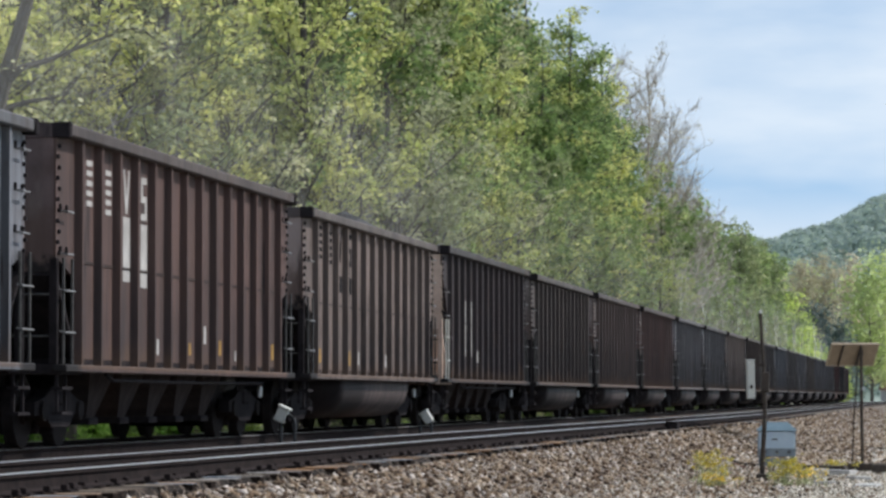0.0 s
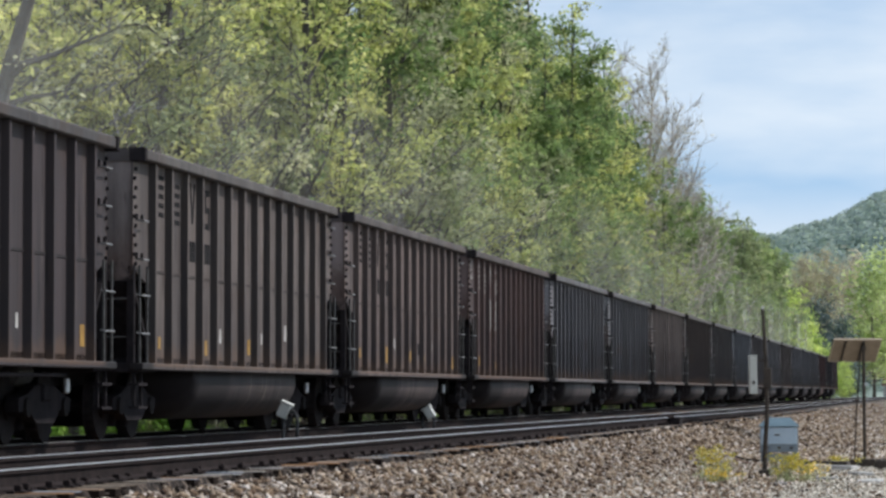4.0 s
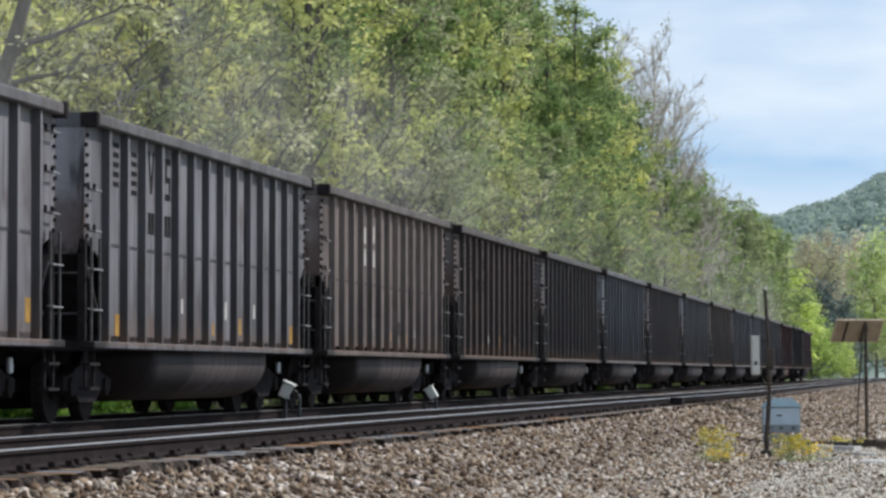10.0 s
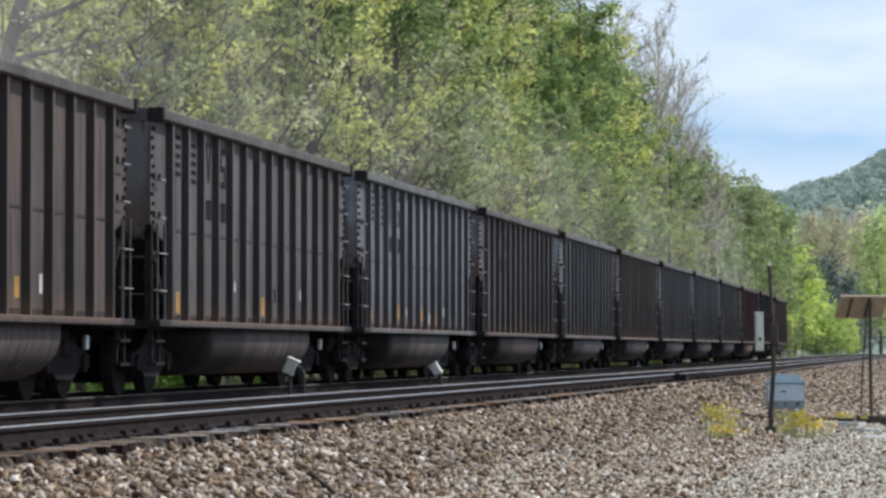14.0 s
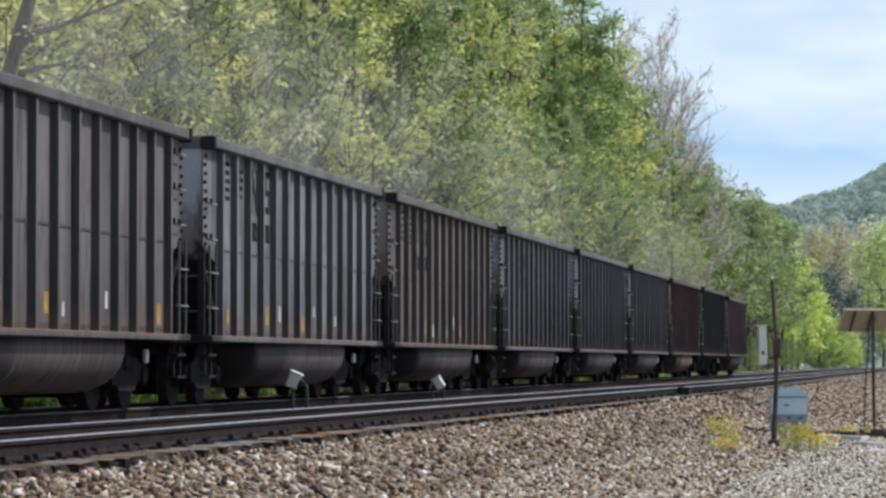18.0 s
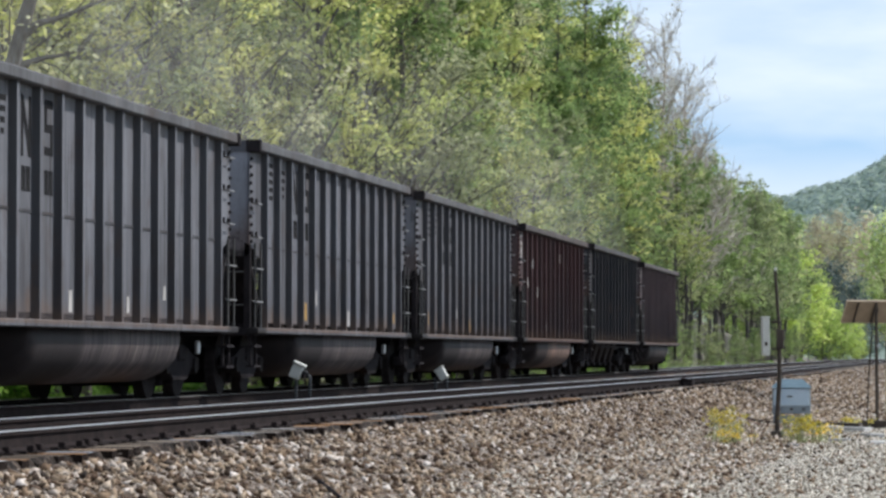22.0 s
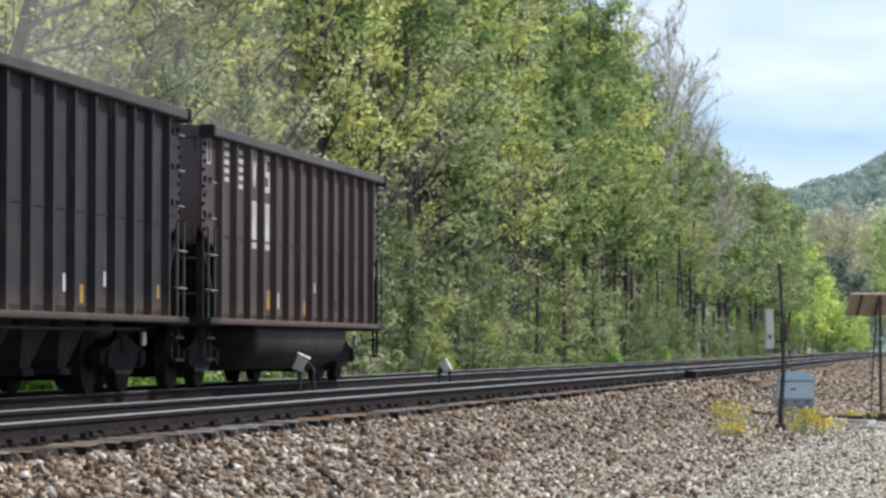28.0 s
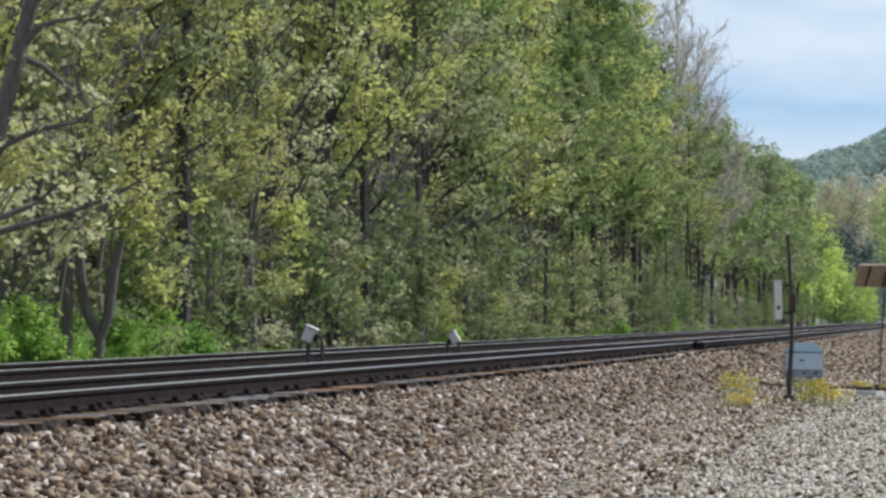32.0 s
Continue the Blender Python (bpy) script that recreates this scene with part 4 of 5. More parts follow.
# ---- trackside things ----
def sensor(at, tilt, hoop, label):
    s = thing("trackside_sensor", label, "sensor", at, "sensors between the tracks")
    box = part("sensor_box", Geo().slab(-0.085, 0.085, -0.08, 0.08, -0.12, 0.10, 0.014), M_BOXWHITE, s, "white weathered box")
    box.matrix_basis = pose(-0.05 if tilt > 0 else 0.07, -0.03, hoop + 0.07, 0, tilt, 8)
    part("box_lid", Geo().slab(-0.10, 0.10, -0.095, 0.095, 0.102, 0.135, 0.008), M_BOXWHITE, box)
    pts = [(0.045 + 0.115 * math.cos(a), -0.02, hoop - 0.08 + 0.14 * math.sin(a)) for a in [math.pi * i / 10 for i in range(11)]]
    part("hoop", Geo().tube([(0.16, -0.02, 0)] + pts + [(-0.07, -0.02, 0)], 0.030, 8), M_HOOP, s, "dark grey bent conduit hoop")
    part("stem", Geo().slab(-0.085, -0.05, -0.03, 0.03, 0, hoop, 0.006), M_BLACK, s)
    part("foot", Geo().slab(-0.14, 0.14, -0.12, 0.12, 0, 0.05, 0.01), M_BLACK, s)
    part("clamp", Geo().slab(-0.05, 0.07, -0.05, 0.05, hoop - 0.03, hoop + 0.05, 0.01), M_BLACK, s)
    return s


sensor(pose(-9.86, 51.7, -0.26, 0, 0, -10), 24, 0.55, "white sensor box on a black hoop between the tracks")
sensor(pose(-9.86, 66.2, -0.26, 0, 0, -10), -32, 0.42, "low white sensor box tilted on a dark bracket between the tracks")


def antenna_post():
    p = thing("equipment_post", "thin dark steel post carrying a white box beside the track", "post", pose(-3.07, 63.0, -0.9))
    part("pole", Geo().tube([(-0.03, 0, -0.1), (-0.01, 0, 0.5), (0.03, 0, 1.2), (0.015, 0, 2.0), (-0.05, 0, 3.08)], [0.055, 0.045, 0.042, 0.034, 0.028], 8), M_POST, p, "slightly bent rusty steel pole")
    part("cap", Geo().tube([(-0.05, 0, 3.07), (-0.05, 0, 3.13)], [0.03, 0.02], 8), M_BOXWHITE, p, "small pale cap")
    box = part("box", Geo().slab(-0.07, 0.07, -0.08, 0.08, 1.50, 2.18, 0.012), M_BOXWHITE, p, "narrow white steel box")
    box.matrix_basis = pose(-0.20, 0, 0, 0, -1, 12)
    lid = part("lid", Geo().slab(-0.077, 0.077, -0.088, 0.088, 2.183, 2.22, 0.008), M_BOXWHITE, box)
    part("lock", Geo().slab(-0.025, 0.025, -0.095, -0.078, 1.68, 1.75, 0.006), M_POST, box, "dark padlock")
    for z in (1.6, 2.1):
        part("bracket", Geo().slab(-0.12, 0.05, -0.03, 0.03, z, z + 0.04, 0.006), M_POST, p)
    part("meter", Geo().slab(-0.03, 0.11, -0.07, 0.07, 1.62, 1.98, 0.012), M_POST, p, "dark junction box behind the pole")
    part("base", Geo().slab(-0.13, 0.09, -0.1, 0.1, -0.02, 0.12, 0.02), M_POST, p)
    return p


antenna_post()


def cabinet():
    c = thing("signal_cabinet", "pale blue steel relay cabinet with a peaked lid beside the track", "cabinet", pose(-3.33, 74.2, -0.96, 0, 0, 3))
    part("body", Geo().slab(-0.41, 0.41, -0.24, 0.24, 0.30, 0.86, 0.012), M_CABLOW, c)
    part("door", Geo().slab(-0.385, 0.385, -0.262, -0.243, 0.47, 0.84, 0.008), M_CAB, c, "light blue door")
    part("latch", Geo().slab(-0.10, 0.02, -0.28, -0.264, 0.66, 0.69, 0.005), M_POST, c)
    g = Geo().add([(-0.45, -0.30, 0.863), (0.45, -0.30, 0.863), (0.45, 0.28, 0.863), (-0.45, 0.28, 0.863), (-0.24, -0.02, 1.05), (0.24, -0.02, 1.05)],
                  [(3, 2, 1, 0), (0, 1, 5, 4), (2, 3, 4, 5), (1, 2, 5), (3, 0, 4)])
    part("lid", g, M_CABDARK, c, "blue-grey peaked lid")
    for x in (-0.26, 0.0, 0.26):
        part("vent", Geo().slab(x - 0.035, x + 0.035, -0.262, -0.235, 0.38, 0.42, 0.005), M_POST, c)
    for x in (-0.33, 0.33):
        part("leg", Geo().slab(x - 0.05, x + 0.05, -0.2, 0.2, -0.02, 0.30, 0.01), M_CABDARK, c)
    part("plinth", Geo().slab(-0.39, 0.39, -0.20, 0.21, -0.03, 0.26, 0.02), M_CABLOW, c)


cabinet()


def solar():
    s = thing("solar_panel", "solar panel on a thin steel post, seen from its brown back", "solar panel", pose(-1.46, 72.0, -0.9))
    part("post", Geo().tube([(0.02, 0, -0.1), (0.01, 0, 1.1), (0, 0, 2.62)], [0.035, 0.034, 0.032], 8), M_POST, s)
    part("strut", Geo().tube([(-0.20, 0.1, 0.0), (-0.16, 0.08, 1.0), (-0.06, 0.02, 2.35)], 0.014, 6), M_POST, s)
    tilt = pose(-0.18, 0.10, 2.42, 0, 0, 19) @ pose(0, 0, 0, -46, 0, 0)
    pan = part("panel", Geo().slab(-0.50, 0.50, -0.30, 0.30, -0.012, 0.012, 0.004), M_PVBACK, s, "brown back sheet")
    pan.matrix_basis = tilt
    g = Geo().slab(-0.52, 0.52, -0.32, -0.295, -0.025, 0.025, 0.004).slab(-0.52, 0.52, 0.295, 0.32, -0.025, 0.025, 0.004)
    g.slab(-0.525, -0.498, -0.295, 0.295, -0.025, 0.025, 0.004).slab(0.498, 0.525, -0.295, 0.295, -0.025, 0.025, 0.004)
    part("frame", g, M_PVRIM, pan, "dull tan metal frame")
    part("glass", Geo().slab(-0.495, 0.495, -0.293, 0.293, 0.0125, 0.018, 0.002), M_CELL, pan, "dark cells")
    for x in (-0.26, 0.12):
        part("rib", Geo().slab(x - 0.02, x + 0.02, -0.29, 0.29, -0.05, -0.014, 0.006), M_POST, pan)
    part("bracket", Geo().slab(-0.05, 0.05, -0.05, 0.12, 2.40, 2.50, 0.01), M_POST, s)
    lamp = part("reflector", Geo().tube([(0.05, -0.05, 1.70), (0.05, -0.07, 1.70)], 0.035, 10), M_ALU, s, "small bright disc")


solar()


# ---- trees ----
def grow(rng, h, r0, base, spread, limbs, twigs=3, lean=(0.0, 0.0), wobble=0.25, up=0.7, sides=6, thin=1.0):
    """Trunk, limbs and twigs as one mesh; also gives the twigs as lines that carry leaves."""
    g = Geo()
    n = 8
    trunk = []
    ox = oy = 0.0
    for i in range(n + 1):
        k = i / n
        ox += rng.uniform(-wobble, wobble) * (k > 0)
        oy += rng.uniform(-wobble, wobble) * (k > 0)
        trunk.append(Vector((ox + lean[0] * k * h, oy + lean[1] * k * h, k * h - (0.25 if i == 0 else 0))))
    g.tube(trunk, [r0 * (1.25 if i == 0 else 1) * (1 - 0.88 * i / n) for i in range(n + 1)], sides)
    lines = []
    for j in range(limbs):
        k = base + (0.97 - base) * (j + rng.random()) / limbs
        a = rng.uniform(0, 2 * math.pi)
        i = min(int(k * n), n - 1)
        p = trunk[i].lerp(trunk[i + 1], k * n - i)
        reach = spread * (1.15 - 0.75 * max(0.0, (k - base) / (1 - base))) * rng.uniform(0.6, 1.1)
        d = Vector((math.cos(a), math.sin(a), up * rng.uniform(0.4, 1.5)))
        pts = [p]
        for s in range(4):
            d = (d + Vector((rng.uniform(-0.3, 0.3), rng.uniform(-0.3, 0.3), rng.uniform(-0.1, 0.25)))).normalized()
            pts.append(pts[-1] + d * reach / 4)
        rr = r0 * (1 - 0.85 * k) * 0.5
        g.tube(pts, [max(rr * (1 - 0.22 * s), 0.014 * thin) for s in range(5)], 5)
        lines.append((pts[1], pts[-1]))
        for t in range(twigs):
            q = pts[1].lerp(pts[4], rng.random())
            e = (d + Vector((rng.uniform(-1, 1), rng.uniform(-1, 1), rng.uniform(-0.4, 0.9)))).normalized() * reach * rng.uniform(0.25, 0.5)
            mid = q + e * 0.5 + Vector((rng.uniform(-0.1, 0.1), rng.uniform(-0.1, 0.1), rng.uniform(-0.05, 0.12)))
            g.tube([q, mid, q + e], [max(rr * 0.35, 0.012 * thin), max(rr * 0.25, 0.010 * thin), 0.007 * thin], 4)
            lines.append((q, q + e))
    return g, lines


def leaves(seed, lines, count, size, fuzz, material, name="crown", spray=11, loose=1.0):
    """Four-cornered leaves in flat sprays along the twigs, with gaps between the sprays."""
    r = np.random.RandomState(seed)
    a = np.array([tuple(p) for p, q in lines])
    b = np.array([tuple(q) for p, q in lines])
    ln = np.linalg.norm(b - a, axis=1)
    n = max(count // spray, 1)
    pick = r.choice(len(lines), n, p=ln / ln.sum())
    c = a[pick] + (b - a)[pick] * r.rand(n, 1) ** 0.7 + r.normal(0, fuzz * 0.42 * loose, (n, 3)) * (1, 1, 0.7)
    up = r.normal(0, 0.38, (n, 3)) + (0, 0, 1)
    up /= np.linalg.norm(up, axis=1)[:, None]
    wide = size * loose * (1.3 + 1.7 * r.rand(n, 1, 1))
    off = r.normal(0, 1, (n, spray, 3)) * wide
    off -= up[:, None] * (off * up[:, None]).sum(2, keepdims=True) * 0.72
    c = (c[:, None] + off).reshape(-1, 3)
    face = np.repeat(up, spray, axis=0) + r.normal(0, 0.5, c.shape)
    u = np.cross(face, r.normal(0, 1, c.shape))
    u /= np.linalg.norm(u, axis=1)[:, None]
    w = np.cross(face, u)
    w /= np.linalg.norm(w, axis=1)[:, None]
    s = size * (0.6 + 0.9 * r.rand(len(c), 1))
    v = np.stack([c - u * s, c + w * s * 0.6, c + u * s, c - w * s * 0.6], axis=1).reshape(-1, 3)
    return quick_mesh(name, v, 4, material)


def make_tree(name, seed, label, category, h, r0, base, spread, limbs, count, size, fuzz, leaf, bark=None, loose=1.0, **more):
    rng = random.Random(seed)
    g, lines = grow(rng, h, r0, base, spread, limbs, **more)
    t = thing(name, label, category)
    part("trunk", g, bark or M_BARK, t)
    if count:
        part("crown", leaves(seed, lines, count, size, fuzz, leaf, loose=loose), None, t)
    return t


def plant(models, spots, group, lift=0.0):
    """Copies of the models at (x, y, scale); the models themselves take the first spots."""
    rng = random.Random(len(spots) * 7 + 3)
    made = []
    free = list(models)
    for k, (x, y, s) in enumerate(spots):
        m = pose(x, y, bed_z(x, y) + lift, 0, 0, rng.uniform(0, 360))
        t = models[k % len(models)]
        if t in free:
            free.remove(t)
            ob = t
            ob.matrix_basis = m
        else:
            ob = copy_thing(t, m)
        ob.scale = (s, s, s * rng.uniform(0.93, 1.07))
        tagged(ob, group=group)
        made.append(ob)
    return made


def row(rng, x, dx, y0, y1, step, s0, s1):
    out, y = [], y0
    while y < y1:
        out.append((x + rng.uniform(-dx, dx) + bend(y)[0], y + rng.uniform(-0.3, 0.3) * step, rng.uniform(s0, s1)))
        y += step * rng.uniform(0.75, 1.25)
    return out


def forest():
    rng = random.Random(11)
    tall = [
        make_tree("maple_tree", 1, "tall maple with fresh yellow-green leaves at the wood's edge", "tree", 18.5, 0.17, 0.20, 3.8, 34, 7600, 0.084, 0.36, L_YOUNG, twigs=5),
        make_tree("maple_tree", 2, "slender tall tree with thin olive spring leaves", "tree", 19.5, 0.15, 0.28, 3.4, 34, 6000, 0.080, 0.38, L_OLIVE, twigs=6, up=1.0),
        make_tree("maple_tree", 3, "tall green-leaved tree with dark trunk", "tree", 17.5, 0.18, 0.26, 4.0, 34, 7600, 0.088, 0.36, L_DEEP, M_DARKBARK, twigs=5),
        make_tree("maple_tree", 4, "leaning tall tree with young yellow-green leaves", "tree", 18.0, 0.15, 0.16, 3.5, 34, 7000, 0.082, 0.38, L_YOUNG, M_DARKBARK, lean=(0.05, -0.04), twigs=5, up=1.0),
    ]
    plant(tall, row(rng, -18.2, 1.4, 60, 108, 5.2, 0.9, 1.08) + row(rng, -23.0, 1.6, 72, 126, 6.0, 0.9, 1.1) + row(rng, -30, 2.5, 92, 140, 7.5, 0.9, 1.15), "trees of the wood along the line")
    deep = [
        make_tree("maple_tree", 61, "tall olive-green tree with a dark trunk and open crown", "tree", 18.5, 0.15, 0.20, 3.8, 36, 7600, 0.098, 0.36, L_DEEP, M_DARKBARK, twigs=4),
        make_tree("maple_tree", 62, "tall mid-green spring tree with a dark trunk", "tree", 18.0, 0.14, 0.22, 3.7, 36, 7600, 0.098, 0.36, L_GREEN, M_DARKBARK, twigs=4),
        make_tree("maple_tree", 63, "tall tree with yellow-green leaves and visible limbs", "tree", 19.0, 0.14, 0.20, 3.8, 36, 6600, 0.098, 0.40, L_YOUNG, M_DARKBARK, twigs=5),
    ]
    plant(deep, row(rng, -18.4, 1.2, 110, 178, 5.2, 0.9, 1.08) + row(rng, -23.0, 1.6, 128, 200, 6.0, 0.9, 1.1) + row(rng, -30, 2.5, 142, 215, 7.5, 0.9, 1.15), "trees of the wood along the line")
    low = [
        make_tree("sapling", 5, "thin sapling with many small yellow-green leaves", "tree", 7.5, 0.06, 0.05, 1.9, 28, 2700, 0.082, 0.32, L_YOUNG, M_PALEBARK, wobble=0.15),
        make_tree("sapling", 6, "thin understorey sapling with olive buds", "tree", 8.5, 0.06, 0.05, 2.0, 28, 2400, 0.078, 0.34, L_OLIVE, wobble=0.18),
        make_tree("sapling", 7, "young green sapling under taller trees", "tree", 6.5, 0.05, 0.05, 1.8, 26, 2600, 0.084, 0.30, L_DEEP, M_PALEBARK, wobble=0.12),
    ]
    plant(low, row(rng, -17.2, 0.9, 58, 92, 4.6, 0.8, 1.15) + row(rng, -17.4, 0.7, 92, 126, 3.6, 0.55, 0.95) + row(rng, -17.8, 0.9, 126, 190, 8.0, 0.5, 0.9) + row(rng, -21, 1.2, 66, 190, 6.0, 0.9, 1.3) + row(rng, -27, 2.0, 84, 190, 7.0, 1.0, 1.5), "saplings of the wood's edge")
    scrub = [
        make_tree("scrub_tree", 55, "low twiggy scrub tree with small green leaves", "tree", 5.0, 0.04, 0.03, 1.5, 26, 1600, 0.070, 0.34, L_GREEN, M_BARK, wobble=0.12, twigs=5),
        make_tree("scrub_tree", 56, "low twiggy scrub tree with yellow-green leaves", "tree", 5.5, 0.045, 0.03, 1.6, 26, 1600, 0.072, 0.34, L_DEEP, M_BARK, wobble=0.14, twigs=5),
    ]
    plant(scrub, row(rng, -17.0, 0.4, 68, 118, 3.0, 0.6, 1.05) + row(rng, -17.0, 0.4, 118, 215, 4.2, 0.6, 1.0) + row(rng, -16.9, 0.4, 215, 300, 5.5, 0.45, 0.75) + row(rng, -18.8, 0.5, 130, 230, 6.0, 0.9, 1.3), "scrub at the wood's edge")
    pale = [
        make_tree("budding_sapling", 51, "slim sapling with pale yellow-green opening buds", "tree", 9.5, 0.07, 0.30, 2.0, 30, 2900, 0.058, 0.34, L_PALE, M_PALEBARK, wobble=0.15, twigs=4),
        make_tree("budding_sapling", 52, "slim leaning sapling with pale olive opening buds", "tree", 10.5, 0.08, 0.34, 2.2, 30, 2900, 0.058, 0.36, L_PALE, wobble=0.2, twigs=4),
    ]
    plant(pale, row(rng, -16.9, 0.5, 57, 84, 4.2, 0.85, 1.1), "budding saplings on the bank")
    bushes = [
        make_tree("bush", 8, "bright green bush at the foot of the bank", "bush", 1.5, 0.03, 0.05, 0.9, 16, 2000, 0.055, 0.20, L_BUSH, wobble=0.08),
        make_tree("bush", 9, "low bright green undergrowth bush", "bush", 1.2, 0.025, 0.05, 1.0, 16, 1800, 0.058, 0.22, L_BUSH, wobble=0.08),
    ]
    plant(bushes, row(rng, -16.9, 0.4, 55, 60, 1.6, 0.5, 0.9) + row(rng, -16.9, 0.4, 60, 74, 1.1, 0.65, 1.1) + row(rng, -16.0, 0.4, 71, 82, 1.8, 0.35, 0.6) + row(rng, -16.2, 0.5, 75, 200, 8.0, 0.4, 0.8) + row(rng, -16.4, 0.5, 200, 380, 9.0, 0.3, 0.6), "undergrowth bushes along the bank")
    far = [
        make_tree("oak_tree", 12, "full green tree further along the wood", "tree", 20.0, 0.24, 0.26, 4.6, 30, 3600, 0.20, 0.6, L_GREEN, M_DARKBARK),
        make_tree("oak_tree", 13, "yellow-green spring tree further along the wood", "tree", 19.0, 0.22, 0.24, 4.4, 30, 3000, 0.18, 0.6, L_DEEP, M_DARKBARK),
        make_tree("oak_tree", 14, "olive-tinted tree further along the wood", "tree", 19.5, 0.22, 0.22, 4.2, 30, 2200, 0.16, 0.65, L_DEEP, M_DARKBARK, twigs=6),
    ]
    plant(far, row(rng, -20.4, 1.2, 180, 212, 5.6, 0.80, 0.92) + row(rng, -18.8, 1.5, 212, 260, 6.2, 0.6, 0.76) + row(rng, -18.6, 1.5, 260, 385, 5.6, 0.76, 0.88) + row(rng, -24.5, 2.0, 196, 228, 7.5, 0.8, 0.95) + row(rng, -24.5, 2.0, 228, 390, 7.5, 0.5, 0.66) + row(rng, -33, 3.0, 215, 390, 10.0, 0.3, 0.45) + row(rng, -16.8, 0.5, 270, 388, 9.0, 0.17, 0.26), "trees of the wood along the line")
    bare = [
        make_tree("bare_tree", 15, "nearly leafless pale-branched tree against the sky", "tree", 21.5, 0.26, 0.22, 5.6, 54, 3000, 0.065, 0.5, L_BUD, M_TWIG, twigs=16, up=1.0, thin=1.15),
        make_tree("bare_tree", 25, "spreading pale-twigged tree with a few opening buds", "tree", 20.5, 0.24, 0.18, 5.8, 54, 3400, 0.065, 0.5, L_BUD, M_TWIG, twigs=16, up=0.8, thin=1.15),
    ]
    plant(bare, [(-19.0, 226, 1.0), (-19.3, 238, 1.0), (-19.0, 250, 0.98), (-19.6, 266, 0.9), (-18.6, 285, 0.76), (-20.0, 210, 1.02), (-18.0, 320, 0.62), (-18.2, 345, 0.58)], "bare trees in the wood")
    poles = [
        make_tree("pole_tree", 41, "straight dark-trunked tree with a high thin crown", "tree", 17.0, 0.11, 0.36, 2.8, 24, 3600, 0.085, 0.4, L_GREEN, M_DARKBARK, wobble=0.12),
        make_tree("pole_tree", 42, "straight grey-trunked tree with sparse yellow-green leaves", "tree", 18.0, 0.095, 0.32, 2.6, 24, 3600, 0.08, 0.4, L_YOUNG, M_DARKBARK, wobble=0.14),
    ]
    plant(poles, row(rng, -17.3, 0.7, 92, 215, 5.6, 0.85, 1.1) + row(rng, -20.5, 1.0, 100, 230, 6.5, 0.9, 1.1), "straight trees of the wood")
    front = [
        make_tree("edge_tree", 71, "tall dark-trunked tree with ascending limbs at the wood's edge", "tree", 19.5, 0.21, 0.24, 3.6, 26, 3600, 0.080, 0.34, L_YOUNG, M_DARKBARK, twigs=7, up=1.5, wobble=0.18),
        make_tree("edge_tree", 72, "forked grey tree with long rising limbs and thin leaves", "tree", 18.5, 0.19, 0.20, 3.8, 26, 3200, 0.080, 0.34, L_OLIVE, M_DARKBARK, twigs=7, up=1.3, wobble=0.2),
    ]
    edge_trees = plant(front, [(-16.7, 91.0, 1.0), (-17.0, 98.5, 1.0), (-17.0, 73.0, 0.95), (-17.2, 114.0, 1.0), (-17.3, 117.0, 0.9), (-17.4, 136.0, 1.0), (-17.3, 131.0, 0.9), (-17.6, 178.0, 1.0), (-17.5, 183.0, 0.95), (-17.0, 84.0, 0.9)], "trees at the wood's edge")
    back = edge_trees[1].matrix_basis.inverted()
    limb = [back @ Vector(p) for p in ((-16.98, 98.5, 7.55), (-16.82, 98.4, 7.85), (-16.86, 98.4, 8.2), (-17.02, 98.5, 8.45))]
    part("snapped_limb", Geo().tube(limb, [0.05, 0.045, 0.035, 0.015], 6), M_CONCRETE, edge_trees[1], "pale snapped limb with its bark gone")
    full = [make_tree("full_maple", 43, "dense dark green maple crown against the sky", "tree", 20.0, 0.28, 0.22, 4.4, 36, 6200, 0.125, 0.5, L_GREEN, M_DARKBARK, twigs=5)]
    plant(full, [(-18.6, 160, 1.0), (-19.8, 170, 1.0), (-19.9, 181, 0.97), (-21.0, 192, 0.90), (-23, 168, 1.0), (-24, 186, 1.0)], "dense maples of the wood")
    thick = [make_tree("thicket_tree", 44, "leafless grey thicket tree deep in the wood", "tree", 9.0, 0.09, 0.05, 2.4, 38, 0, 0.1, 0.3, None, M_THICKET, twigs=6, wobble=0.2, up=0.9)]
    plant(thick, row(rng, -18.6, 0.8, 60, 130, 6.0, 0.9, 1.3) + row(rng, -20.0, 1.0, 66, 150, 5.0, 0.9, 1.3) + row(rng, -23.5, 1.2, 74, 170, 6.5, 1.0, 1.5) + row(rng, -28, 1.5, 90, 190, 9.0, 1.1, 1.7), "grey thicket in the wood")
    ends = [make_tree("young_tree", 16, "bright yellow-green young tree where the line bends", "tree", 12.5, 0.16, 0.03, 4.2, 34, 5200, 0.19, 0.55, L_LIME, loose=1.6)]
    plant(ends, [(-20.0, 404, 1.12), (-17.3, 412, 1.02), (-22.5, 412, 1.15), (-15.0, 420, 0.82), (-12.8, 428, 0.55), (-11.2, 434, 0.4), (-18.6, 398, 0.6)], "young trees by the bend")
    pine = [make_tree("pine_tree", 17, "dark green pine in the distance", "tree", 15.5, 0.2, 0.06, 4.2, 64, 4500, 0.26, 0.45, L_PINE, up=0.1, loose=1.6)]
    plant(pine, [(-18.4, 552, 1.0), (-15.2, 566, 0.85), (-21.0, 560, 0.8)], "distant pines")
    bud = [make_tree("budding_tree", 18, "tall tan budding tree in the distance", "tree", 27, 0.3, 0.12, 5.6, 46, 4000, 0.27, 0.8, L_TAN, M_TWIG, twigs=5, up=1.3, loose=1.9, thin=2.5)]
